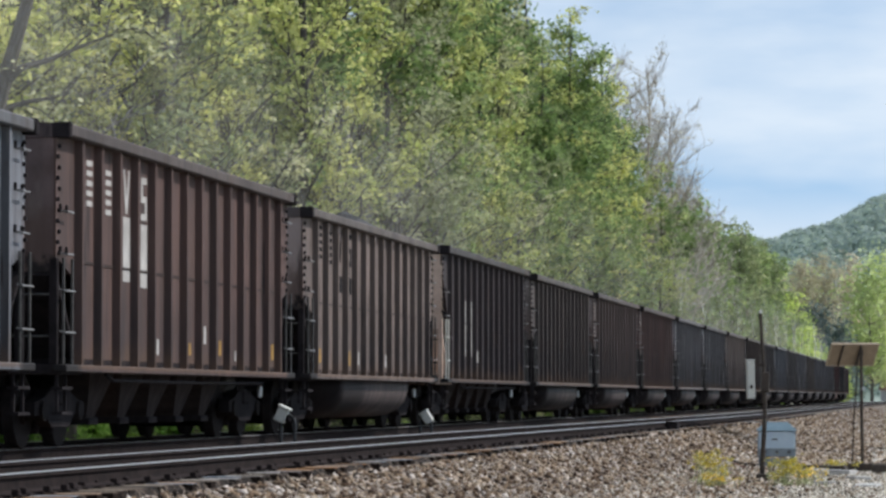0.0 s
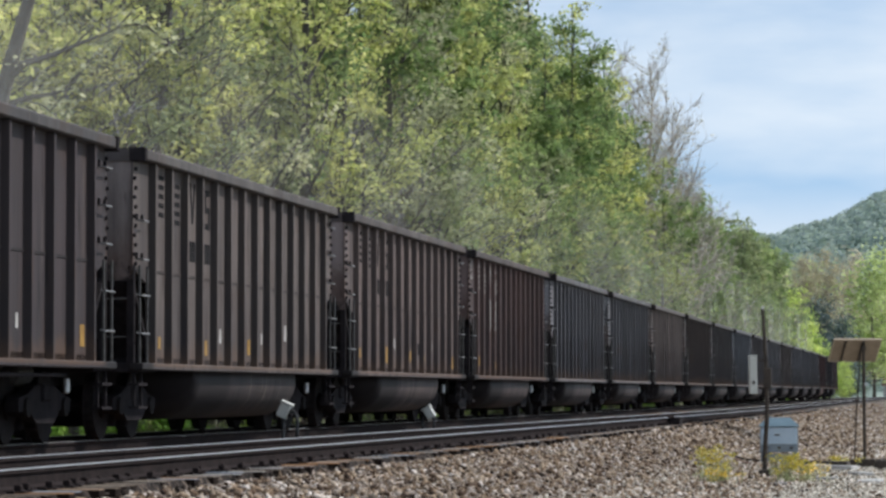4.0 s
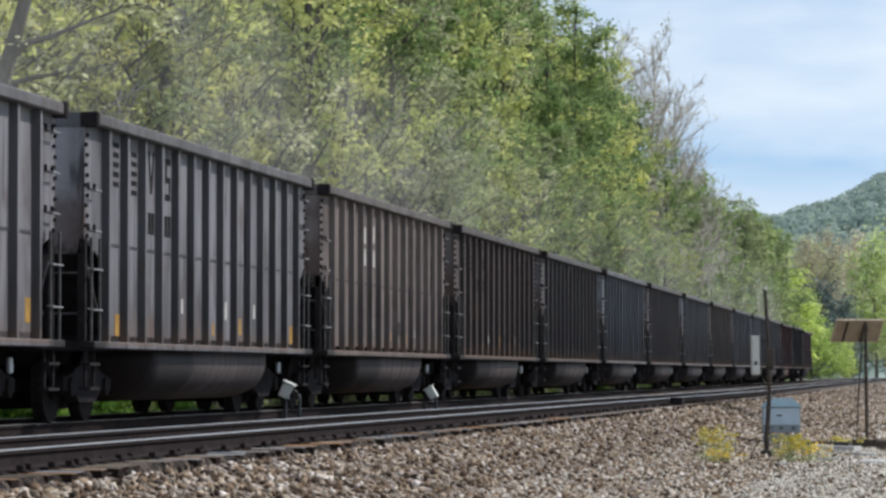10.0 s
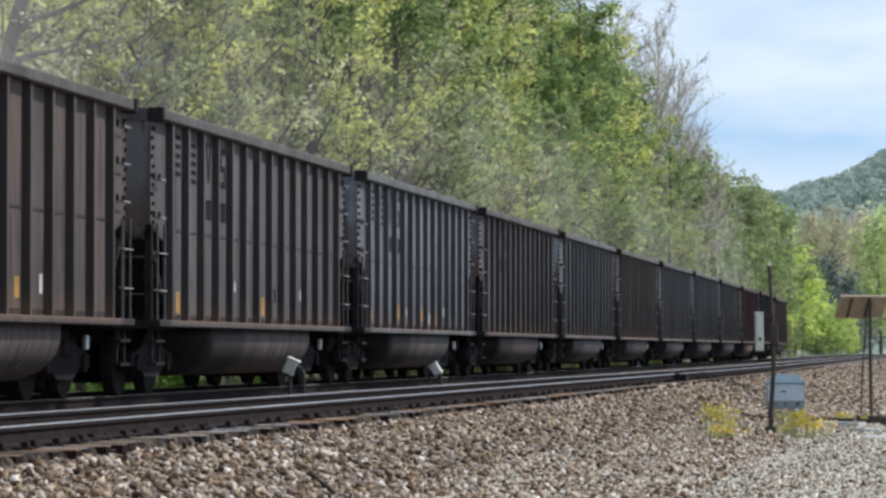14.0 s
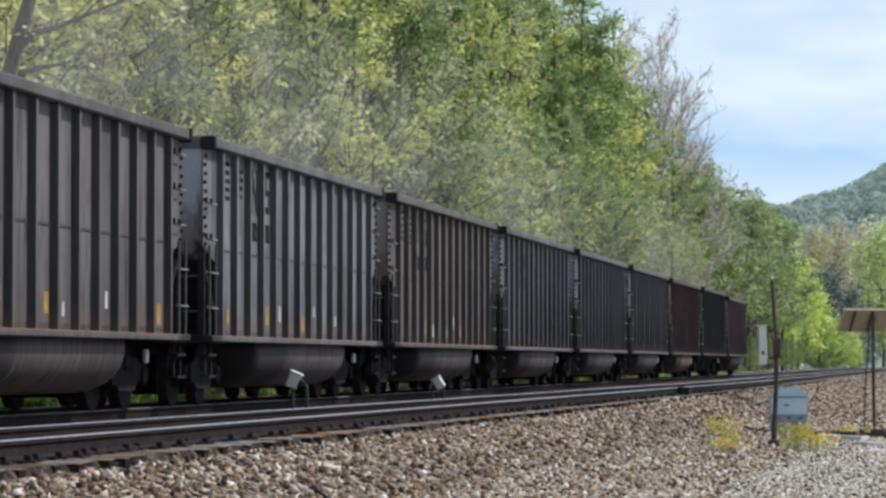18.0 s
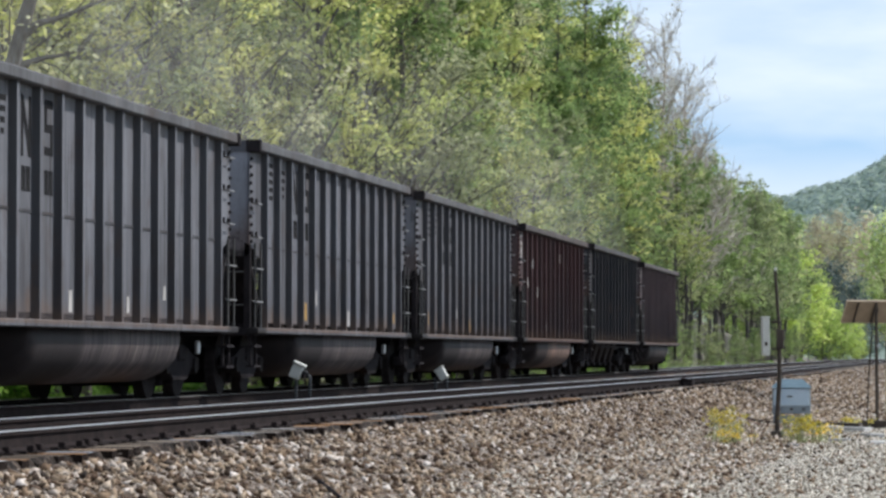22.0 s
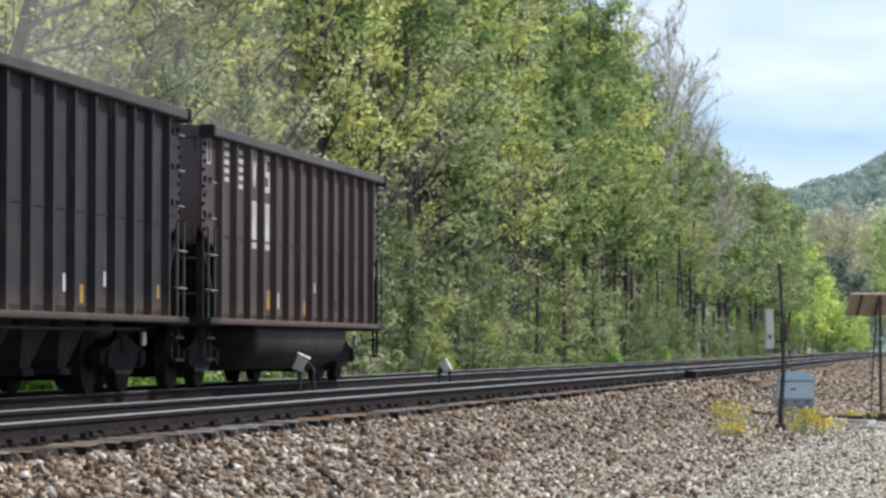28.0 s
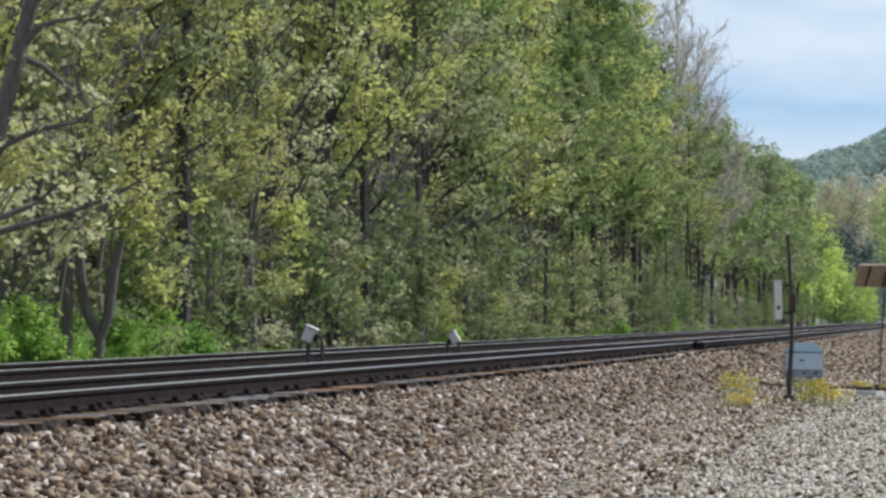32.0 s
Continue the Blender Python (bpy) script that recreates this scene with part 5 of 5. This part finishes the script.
    plant(bud, [(-29, 650, 0.95), (-24.5, 660, 1.0), (-20, 648, 0.98), (-16, 664, 1.0), (-33, 670, 1.0), (-12, 690, 0.92), (-38, 660, 1.0), (-26, 690, 1.08), (-8, 680, 0.8)], "budding trees in the distance")
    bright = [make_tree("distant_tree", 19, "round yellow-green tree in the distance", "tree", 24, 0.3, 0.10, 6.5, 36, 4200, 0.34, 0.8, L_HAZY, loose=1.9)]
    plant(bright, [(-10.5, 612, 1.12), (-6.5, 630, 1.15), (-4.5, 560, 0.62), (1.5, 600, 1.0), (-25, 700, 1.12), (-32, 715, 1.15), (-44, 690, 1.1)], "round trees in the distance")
    edge = [make_tree("roadside_tree", 20, "thin-leaved tree beside the gravel lot", "tree", 15, 0.2, 0.35, 4.6, 34, 2600, 0.10, 0.4, L_OLIVE)]
    plant(edge, [(3.1, 100, 1.0)], "")


forest()


def limb_tree():
    """The large near tree whose limbs reach in over the bank, with a forked dead one beside it."""
    t = thing("overhanging_tree", "large grey-brown tree with long bare limbs reaching over the bank", "tree", pose(-15.75, 54.1, bed_z(-15.75, 54.1)))
    right = Vector((math.cos(radians(14)), math.sin(radians(14)), 0))
    def at(a, z, d=0.0):
        return right * a + Vector((-0.25 * d, d, z))
    trunk = [at(-0.95, -0.3), at(-0.5, 2.4), at(-0.05, 3.9, 0.1), at(0.27, 5.1, 0.2), at(0.75, 7.0, 0.2), at(1.15, 8.4), at(1.4, 10.4), at(1.5, 12.9), at(1.4, 15.9)]
    g = Geo().tube(trunk, [0.24, 0.19, 0.16, 0.145, 0.125, 0.10, 0.085, 0.06, 0.03], 9)
    limbs = [
        [at(0.70, 6.8, 0.2), at(1.0, 7.03, 0.0), at(1.4, 7.14, -0.1), at(1.95, 7.35, -0.3), at(2.7, 7.65, -0.4), at(3.2, 8.1, -0.4)],
        [at(0.5, 6.05, 0.2), at(0.82, 6.37, 0.0), at(1.1, 6.46, -0.1), at(1.4, 6.5, -0.2), at(1.8, 6.6, -0.3)],
        [at(0.5, 5.9, 0.2), at(0.9, 5.75, 0.3), at(1.3, 5.4, 0.4), at(1.65, 5.1, 0.4)],
        [at(-0.1, 3.7, 0.1), at(0.25, 4.4, -0.3), at(0.9, 4.68, -0.5), at(1.45, 4.78, -0.6), at(1.9, 5.1, -0.6)],
        [at(-0.45, 2.5), at(0.23, 3.0, -0.3), at(1.3, 3.3, -0.5), at(2.1, 3.6, -0.5), at(2.5, 3.85, -0.6), at(2.85, 4.05, -0.6)],
        [at(-0.3, 3.0), at(0.2, 3.25, 0.4), at(0.8, 3.5, 0.6), at(1.1, 3.8, 0.6)],
        [at(1.0, 8.0, 0.1), at(1.8, 9.4, 0.4), at(2.6, 10.6, 0.6), at(3.3, 12.0, 0.8)],
        [at(1.3, 9.6, 0.1), at(0.4, 10.9, 0.2), at(-0.6, 12.0, 0.3)],
    ]
    rng = random.Random(3)
    lines = []
    for pts in limbs:
        r = 0.075
        g.tube(pts, [r * (1 - 0.2 * i) for i in range(len(pts))], 6)
        for k in range(7):
            i = rng.randrange(1, len(pts))
            q = pts[i - 1].lerp(pts[i], rng.random())
            e = Vector((rng.uniform(-0.6, 0.9), rng.uniform(-0.5, 0.5), rng.uniform(-0.7, 0.9))) * rng.uniform(0.5, 1.1)
            g.tube([q, q + e * 0.5 + Vector((0, 0, 0.08)), q + e], [0.022, 0.015, 0.006], 4)
            lines.append((q, q + e))
    part("trunk", g, M_BARK, t)
    part("crown", leaves(31, lines, 900, 0.055, 0.25, L_OLIVE), None, t)
    d = thing("forked_snag", "grey-brown forked dead tree trunk on the bank", "tree", pose(-16.3, 63.6, bed_z(-16.3, 63.6)))
    g = Geo().tube([at(0, -0.2), at(0, 0.9), at(0.02, 1.2)], [0.13, 0.11, 0.10], 8)
    g.tube([at(0.02, 1.1), at(-0.22, 1.6), at(-0.35, 2.3), at(-0.42, 3.2), at(-0.3, 4.6)], [0.08, 0.10, 0.11, 0.10, 0.06], 8)
    g.tube([at(0.02, 1.1), at(0.18, 1.6), at(0.26, 2.4), at(0.42, 3.0)], [0.09, 0.11, 0.12, 0.07], 8)
    g.tube([at(-0.33, 2.0), at(0.05, 2.4), at(0.4, 2.6)], [0.025, 0.02, 0.01], 5)
    g.tube([at(-0.62, -0.2), at(-0.6, 1.5), at(-0.58, 3.0), at(-0.7, 5.5)], [0.12, 0.11, 0.10, 0.07], 7)
    part("trunk", g, M_BARK, d)


limb_tree()


def hill():
    """The wooded hill that closes the valley, far behind."""
    v, f = [], []
    nx, ny = 50, 10
    def top(x):
        ks = [(-330, 56), (-120, 60), (-82, 65), (-56, 68), (-47, 72), (-39, 76), (-21, 83), (10, 97), (60, 113), (430, 126)]
        for (a, za), (b, zb) in zip(ks, ks[1:]):
            if a <= x <= b:
                return za + (zb - za) * (x - a) / (b - a) + 1.5 * math.sin(x * 0.2)
        return 130
    for j in range(ny):
        for i in range(nx):
            x = -330 + 760 * i / (nx - 1)
            k = j / (ny - 1)
            z = -2 + (top(x) + 2) * (1 - (1 - k) ** 2.0) + 3 * noise.noise((x * 0.03, j * 0.6, 1.0))
            v.append((x, 1150 + 450 * k, z))
    for j in range(ny - 1):
        f += [(j * nx + i, j * nx + i + 1, (j + 1) * nx + i + 1, (j + 1) * nx + i) for i in range(nx - 1)]
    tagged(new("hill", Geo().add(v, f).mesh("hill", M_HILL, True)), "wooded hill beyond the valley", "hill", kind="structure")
    r = np.random.RandomState(5)
    n = 3400
    x = r.uniform(-230, 130, n)
    k = r.rand(n) ** 0.8
    zt = np.array([top(a) for a in x])
    z = -2 + (zt + 2) * (1 - (1 - k) ** 2.0)
    c = np.stack([x, 1150 + 450 * k, z + 4], 1)
    m = 64
    size = r.uniform(2.8, 5.4, (n, 1, 1))
    p = r.normal(0, 1, (n, m, 3))
    p /= np.linalg.norm(p, axis=2)[:, :, None]
    out = p.reshape(-1, 3) + r.normal(0, 0.12, (n * m, 3))
    p = c[:, None] + p * size * r.uniform(0.88, 1.0, (n, m, 1))
    p = p.reshape(-1, 3)
    u = np.cross(out, r.normal(0, 1, p.shape))
    u /= np.linalg.norm(u, axis=1)[:, None]
    w = np.cross(out, u)
    w /= np.linalg.norm(w, axis=1)[:, None]
    s = r.uniform(0.6, 1.25, (len(p), 1))
    q = np.stack([p - u * s, p + w * s * 0.7, p + u * s, p - w * s * 0.7], 1).reshape(-1, 3)
    tagged(new("hill_woods", quick_mesh("hill_woods", q, 4, M_HILLWOOD)), "woods covering the distant hill, haze painted in as pale blue-green", "woods", kind="stuff")


# haze of distance put into the hill's colours: pale, low-contrast blue-green
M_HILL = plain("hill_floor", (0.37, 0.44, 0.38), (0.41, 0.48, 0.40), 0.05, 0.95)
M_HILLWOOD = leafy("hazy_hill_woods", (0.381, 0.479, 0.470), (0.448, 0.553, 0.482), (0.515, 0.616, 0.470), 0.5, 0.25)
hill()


def house():
    h = thing("distant_house", "small pale house with a red-brown roof in the distance", "house", pose(-6.5, 900, -1.0, 0, 0, 12))
    part("wall", Geo().box(-6, 6, -4, 4, 0, 3.4), M_CONCRETE, h)
    part("roof", Geo().add([(-6.5, -4.6, 3.3), (6.5, -4.6, 3.3), (6.5, 4.6, 3.3), (-6.5, 4.6, 3.3), (-6.5, 0, 6.2), (6.5, 0, 6.2)],
                           [(3, 2, 1, 0), (0, 1, 5, 4), (2, 3, 4, 5), (1, 2, 5), (3, 0, 4)]), M_ROOF, h, "red-brown roof")
    for x in (-3.5, 0, 3.5):
        part("window", Geo().box(x - 0.6, x + 0.6, -4.06, -4.0, 1.2, 2.4), M_CELL, h)


M_ROOF = plain("red_brown_roof", (0.16, 0.08, 0.06), (0.24, 0.12, 0.09), 1, 0.9)
house()


# ---- weeds, boards and rubble on the lot ----
def weed(at, seed, n, tall, label):
    rng = random.Random(seed)
    g, lines = Geo(), []
    for i in range(n):
        x, y = rng.gauss(0, 0.17), rng.gauss(0, 0.22)
        hgt = tall * rng.uniform(0.5, 1.1)
        e = (x + rng.uniform(-0.1, 0.1), y + rng.uniform(-0.1, 0.1), hgt)
        g.tube([(x, y, -0.03), ((x + e[0]) / 2 + 0.02, (y + e[1]) / 2, hgt * 0.5), e], [0.008, 0.007, 0.004], 4)
        lines.append((Vector(((x + e[0]) / 2, (y + e[1]) / 2, hgt * 0.55)), Vector(e)))
    w = thing("yellow_weed", label, "weed", at, "flowering weeds on the gravel")
    tagged(part("stalk", g, L_OLIVE, w), kind="stuff")
    tagged(part("bloom", leaves(seed, lines, n * 26, 0.025, 0.06, M_FLOWER, "flowers"), None, w, "small yellow flowers"), kind="stuff")
    tagged(part("leaves", leaves(seed + 1, [(Vector((a.x, a.y, 0.05)), a) for a, b in lines], n * 6, 0.03, 0.06, L_OLIVE, "leaves"), None, w, "green leaves"), kind="stuff")


weed(pose(-2.48, 58.4, -0.9), 1, 26, 0.46, "clump of yellow-flowering weeds at the foot of the post")
weed(pose(-2.22, 59.2, -0.9), 2, 12, 0.34, "clump of yellow-flowering weeds on the gravel")
weed(pose(-3.86, 58.2, -0.9), 3, 20, 0.60, "taller yellow-flowering weeds at the ballast's foot")
weed(pose(-3.5, 57.2, -0.9), 4, 10, 0.24, "sparse low yellow weeds")
weed(pose(-1.95, 70.0, -0.9), 5, 10, 0.22, "sparse low yellow weeds")


def slab_pile():
    rng = random.Random(9)
    for k, (x, y, w, d, h, rot) in enumerate([(-2.25, 67.0, 0.42, 0.6, 0.13, 12), (-1.75, 67.6, 0.5, 0.5, 0.10, -20), (-1.9, 60.5, 0.4, 0.6, 0.05, 8),
                                              (-1.1, 58.5, 0.42, 0.7, 0.05, -6), (-1.35, 63.5, 0.34, 0.45, 0.07, 25), (-2.5, 57.0, 0.3, 0.5, 0.04, -12)]):
        s = thing("concrete_slab", "broken pale concrete slab lying in the gravel", "slab", pose(x, y, -0.93, rng.uniform(-2, 2), rng.uniform(-2, 2), rot), "broken slabs on the gravel")
        part("slab", Geo().slab(-w / 2, w / 2, -d / 2, d / 2, 0, h + 0.03, 0.02), M_CONCRETE, s)
    for x, y, l, rot in ((-1.35, 70.6, 1.5, 84), (-0.6, 69.5, 1.2, 95), (-2.1, 68.2, 0.9, 70)):
        b = thing("old_timber", "dark weathered timber lying on the gravel", "timber", pose(x, y, -0.92, 0, 0, rot), "old timbers on the gravel")
        part("timber", Geo().slab(-0.11, 0.11, -l / 2, l / 2, 0, 0.19, 0.02), M_POST, b)


slab_pile()


def loose_line(name, label, category, pts, r, material):
    c = thing(name, label, category)
    part("strand", Geo().tube(pts, r, 6), material, c)


loose_line("cable", "black cable running down the ballast from the track", "cable", [(-6.4, 71.2, -0.27), (-5.9, 71.6, -0.36), (-5.3, 70.6, -0.58), (-4.6, 68.4, -0.79), (-4.1, 67.4, -0.85)], 0.022, M_BLACK)
loose_line("cable", "black cable running over the ballast to the cabinet", "cable", [(-6.1, 81.5, -0.28), (-5.5, 79.6, -0.46), (-4.9, 77.2, -0.66), (-4.1, 74.5, -0.82), (-3.6, 73.9, -0.86)], 0.022, M_BLACK)
loose_line("hose", "faded red hose lying on the ballast", "hose", [(-4.9, 79.0, -0.64), (-4.4, 75.6, -0.80), (-4.0, 72.6, -0.85), (-3.7, 71.0, -0.86)], 0.022, M_ROOF)
loose_line("stick", "dark broken stick lying on the ballast", "stick", [(-5.75, 31.1, -0.56), (-5.58, 30.8, -0.63), (-5.38, 30.3, -0.69)], [0.028, 0.024, 0.014], M_BLACK)


def joint_box():
    j = thing("switch_box", "black steel box bolted beside the rail", "rail box", pose(near_x(86) + 0.95, 86.0, -0.19, 0, 0, 0))
    part("housing", Geo().slab(-0.14, 0.14, -0.45, 0.45, 0.0, 0.17, 0.02), M_BLACK, j)
    part("lid", Geo().slab(-0.16, 0.16, -0.47, 0.47, 0.172, 0.20, 0.01), M_RAIL, j)


joint_box()


# ---- coal dust blown off the loads ----
def dust_material():
    n = Nodes("airborne_coal_dust")
    x, y, z = n.axis(n.obj)
    along = n.math("SUBTRACT", 1.0, n.math("POWER", n.math("ABSOLUTE", n.math("DIVIDE", y, 12.0)), 2.0))
    up = n.math("MULTIPLY", n.ramp(n.math("DIVIDE", n.math("SUBTRACT", z, 3.4), 5.6), (0.0, (1, 1, 1)), (0.25, (0.62, 0.62, 0.62)), (1.0, (0, 0, 0))), 1.0)
    cloud = n.ramp(n.noise(0.22, 5, 0.6, (1, 0.6, 1.4)), (0.30, (0.15, 0.15, 0.15)), (0.72, (1, 1, 1)))
    ob = n.node("ShaderNodeObjectInfo")
    dense = n.math("MULTIPLY", n.math("MULTIPLY", along, up), n.math("MULTIPLY", cloud, n.math("MULTIPLY_ADD", ob.outputs["Random"], 0.68, 0.26)))
    clear = n.node("ShaderNodeBsdfTransparent")
    tr = n.node("ShaderNodeBsdfTranslucent", Color=(0.74, 0.73, 0.68, 1))
    lit = n.node("ShaderNodeMixShader", Fac=0.5)
    m = n.done((0.74, 0.73, 0.68), 1.0, 0, 0)
    n.link(n.b.outputs[0], lit.inputs[1])
    n.link(tr.outputs[0], lit.inputs[2])
    out = n.node("ShaderNodeMixShader")
    n.link(n.math("MAXIMUM", dense, 0.0), out.inputs[0])
    n.link(clear.outputs[0], out.inputs[1])
    n.link(lit.outputs[0], out.inputs[2])
    n.link(out.outputs[0], n.out.inputs["Surface"])
    return m


def build_dust():
    v = []
    for j in range(9):
        for i in range(25):
            y, z = -12 + i, 3.4 + 5.6 * j / 8
            v.append((0.5 * noise.noise((y * 0.2, z * 0.3, 4.0)) - 0.10 * (z - 3.4), y, z))
    f = [(j * 25 + i, j * 25 + i + 1, (j + 1) * 25 + i + 1, (j + 1) * 25 + i) for j in range(8) for i in range(24)]
    me = Geo().add(v, f).mesh("dust_veil", dust_material(), True)
    out = []
    for index, *rest in CARS:
        out.append((index, tagged(new("dust_veil", me), "thin veil of grey coal dust trailing off the loads", "dust", "dust over the train", "stuff")))
    return out


DUST = build_dust()


# ---- ballast stones and gravel ----
def stones(name, label, spots_fn, count, size, material, seed):
    """Loose stones: squashed six-cornered lumps, each turned its own way."""
    r = np.random.RandomState(seed)
    x, y = spots_fn(r, count)
    z = np.array([bed_z(a, b) for a, b in zip(x, y)])
    base = np.array([(1, 0, 0), (0, 1, 0), (-1, 0, 0), (0, -1, 0), (0, 0, 1), (0, 0, -1)], float)
    tri = [(0, 1, 4), (1, 2, 4), (2, 3, 4), (3, 0, 4), (1, 0, 5), (2, 1, 5), (3, 2, 5), (0, 3, 5)]
    n = len(x)
    s = size * (0.55 + r.rand(n, 1, 1) ** 2)
    p = base[None] * (0.75 + 0.5 * r.rand(n, 6, 1)) * np.stack([np.ones(n), 0.45 + 0.4 * r.rand(n), 0.35 + 0.35 * r.rand(n)], 1)[:, None] + r.normal(0, 0.12, (n, 6, 3))
    q = r.normal(0, 1, (n, 4)) * (1, 0.35, 0.35, 1)
    q /= np.linalg.norm(q, axis=1)[:, None]
    a, b, c, d = q.T
    rot = np.stack([np.stack([1 - 2 * (c * c + d * d), 2 * (b * c - a * d), 2 * (b * d + a * c)], 1),
                    np.stack([2 * (b * c + a * d), 1 - 2 * (b * b + d * d), 2 * (c * d - a * b)], 1),
                    np.stack([2 * (b * d - a * c), 2 * (c * d + a * b), 1 - 2 * (b * b + c * c)], 1)], 1)
    p = np.einsum("nij,nkj->nki", rot, p) * s
    p += np.stack([x, y, z + 0.25 * s[:, 0, 0]], 1)[:, None]
    me = bpy.data.meshes.new(name)
    faces = (np.array(tri)[None] + 6 * np.arange(n)[:, None, None]).reshape(-1)
    me.vertices.add(6 * n)
    me.vertices.foreach_set("co", p.astype(np.float32).ravel())
    me.loops.add(len(faces))
    me.loops.foreach_set("vertex_index", faces.astype(np.int32))
    me.polygons.add(len(faces) // 3)
    me.polygons.foreach_set("loop_start", np.arange(0, len(faces), 3, dtype=np.int32))
    me.polygons.foreach_set("loop_total", np.full(len(faces) // 3, 3, np.int32))
    me.materials.append(material)
    me.update(calc_edges=True)
    tagged(new(name, me), label, "gravel", kind="stuff")


def shoulder(r, n):
    y = 16 + 150 * r.rand(n) ** 2.2
    return np.array([near_x(v) for v in y]) + 1.35 + 4.2 * r.rand(n) ** 1.1, y


def between(r, n):
    y = 25 + 130 * r.rand(n) ** 1.6
    return r.uniform(-13.8, -6.6, n), y


def far_spread(r, n):
    y = 75 + 200 * r.rand(n) ** 1.4
    return np.array([near_x(v) for v in y]) + 1.2 + 9.0 * r.rand(n), y


def lot(r, n):
    y = 24 + 70 * r.rand(n) ** 1.5
    return np.array([near_x(v) for v in y]) + 2.9 + 6.6 * r.rand(n) ** 0.9, y


stones("ballast_stones", "brown and grey crushed ballast stones on the shoulder", shoulder, 46000, 0.046, M_STONE, 1)
stones("far_ballast", "grey-brown ballast stones further along the shoulder", far_spread, 16000, 0.07, M_STONE, 4)
stones("track_ballast", "sooty ballast stones between the rails", between, 9000, 0.045, M_SOOTSTONE, 2)
stones("lot_stones", "scattered brown stones among the pale gravel", lot, 9000, 0.040, M_STONE, 5)
stones("lot_gravel", "pale grey gravel on the lot", lot, 52000, 0.030, M_CHIP, 3)


# ---- ties and their plates, last ----
def lay_ties(track, line, first, count, plates):
    tie = Geo().slab(-1.30, 1.30, -0.10, 0.10, -0.36, -RAIL_H - 0.012, 0.004).mesh("tie", M_TIE)
    tie.materials.append(M_TIEEND)
    # ends and long sides take the dark colour, so gaps between tops read dark
    for i in (0, 1, 4, 8, 12, 16, 20, 24):
        tie.polygons[i].material_index = 1
    pl = Geo()
    for s in (-1, 1):
        pl.slab(s * GAUGE / 2 - 0.18, s * GAUGE / 2 + 0.18, -0.09, 0.09, -RAIL_H - 0.012, -RAIL_H + 0.004, 0.004)
        for o in (-0.10, 0.10):
            pl.slab(s * GAUGE / 2 + o - 0.03, s * GAUGE / 2 + o + 0.03, -0.04, 0.04, -RAIL_H, -RAIL_H + 0.055, 0.008)
        for q in (-0.165, 0.165):
            pl.slab(s * GAUGE / 2 - 0.11, s * GAUGE / 2 + 0.11, q - 0.022, q + 0.022, -RAIL_H - 0.015, -RAIL_H + 0.012, 0.005)
    plate = pl.mesh("tie_plate", M_RAIL)
    rng = random.Random(6)
    for i in range(count):
        y = first + 0.5 * i
        ob = part("tie", tie, None, track)
        k = bend(y)[1]
        ob.matrix_basis = pose(line(y) + rng.uniform(-0.10, 0.06), y + rng.uniform(-0.05, 0.05), rng.uniform(-0.005, 0.005), 0, 0, rng.uniform(-1, 1) - math.degrees(k))
        if i < plates:
            part("tie_plate", plate, None, ob)
    v, f = [], []
    rows = [first - 2 + 0.3 * i for i in range(600)]
    for y in rows:
        v += [(line(y) + x, y, z + rng.uniform(-0.003, 0.003)) for x, z in ((-1.30, -0.30), (-1.23, -0.187), (-0.4, -0.187), (0.4, -0.187), (1.23, -0.187), (1.30, -0.30))]
    for j in range(len(rows) - 1):
        f += [(j * 6 + i, j * 6 + i + 1, j * 6 + 7 + i, j * 6 + 6 + i) for i in range(5)]
    tagged(part("crib_ballast", Geo().add(v, f), M_CRIB, track, "sooty ballast packed between the ties"), kind="stuff")
    rest = Geo()
    y = first + 0.5 * count
    while y < 470:
        x = line(y)
        rest.box(x - 1.3, x + 1.3, y - 0.11, y + 0.11, -0.36, -RAIL_H - 0.012)
        y += 0.5
    tagged(part("far_ties", rest, M_TIE, track, "timber ties further along"), kind="stuff")


lay_ties(track_near, near_x, 14.0, 300, 230)
lay_ties(track_far, far_x, 30.0, 240, 0)


# ---- what moves ----
def car_pose(s):
    """Pose of a car whose middle stands at s along the far track."""
    d, k = bend(s)
    return pose(FAR_X + d, s, 0, 0, 0, -math.degrees(math.atan(k)))


def slack(t):
    """How far the train lags behind an even run."""
    rows = ((0, 0.0), (3, 0.6), (6, 1.1), (9, 1.45), (13, 1.8), (19, 1.8), (24, 1.65), (32, 1.65))
    for (a, p), (b, q) in zip(rows, rows[1:]):
        if a <= t <= b:
            return p + (q - p) * (t - a) / (b - a)
    return rows[-1][1]


def motions():
    times = range(0, 33, 2)
    for index, car, *rest in TRAIN:
        y0 = LEAD0 + CAR_L * index + BODY
        walk(car, [(t, car_pose(y0 - SPEED * t + slack(t))) for t in times])
    for index, veil in DUST:
        y0 = LEAD0 + CAR_L * index + BODY + 3.0
        walk(veil, [(t, car_pose(y0 - SPEED * t + slack(t)) @ pose(-0.9, 0, 0)) for t in times])
    # the wheelsets all roll alike, in their truck's space: two runs of keys serve them
    turn = math.degrees(SPEED / 0.455) / FPS
    runs = {}
    for ob in [o for o in scene.objects if o.name.startswith("wheelset")]:
        side = ob.matrix_basis.translation.y > 0
        if side not in runs:
            y = 0.89 if side else -0.89
            walk(ob, [(i / FPS, pose(0, y, 0.457, turn * i % 360)) for i in range(0, 32 * FPS + 1)])
            runs[side] = ob.animation_data
        else:
            ob.rotation_mode = "QUATERNION"
            ob.animation_data_create()
            ob.animation_data.action = runs[side].action
            ob.animation_data.action_slot = runs[side].action_slot


motions()
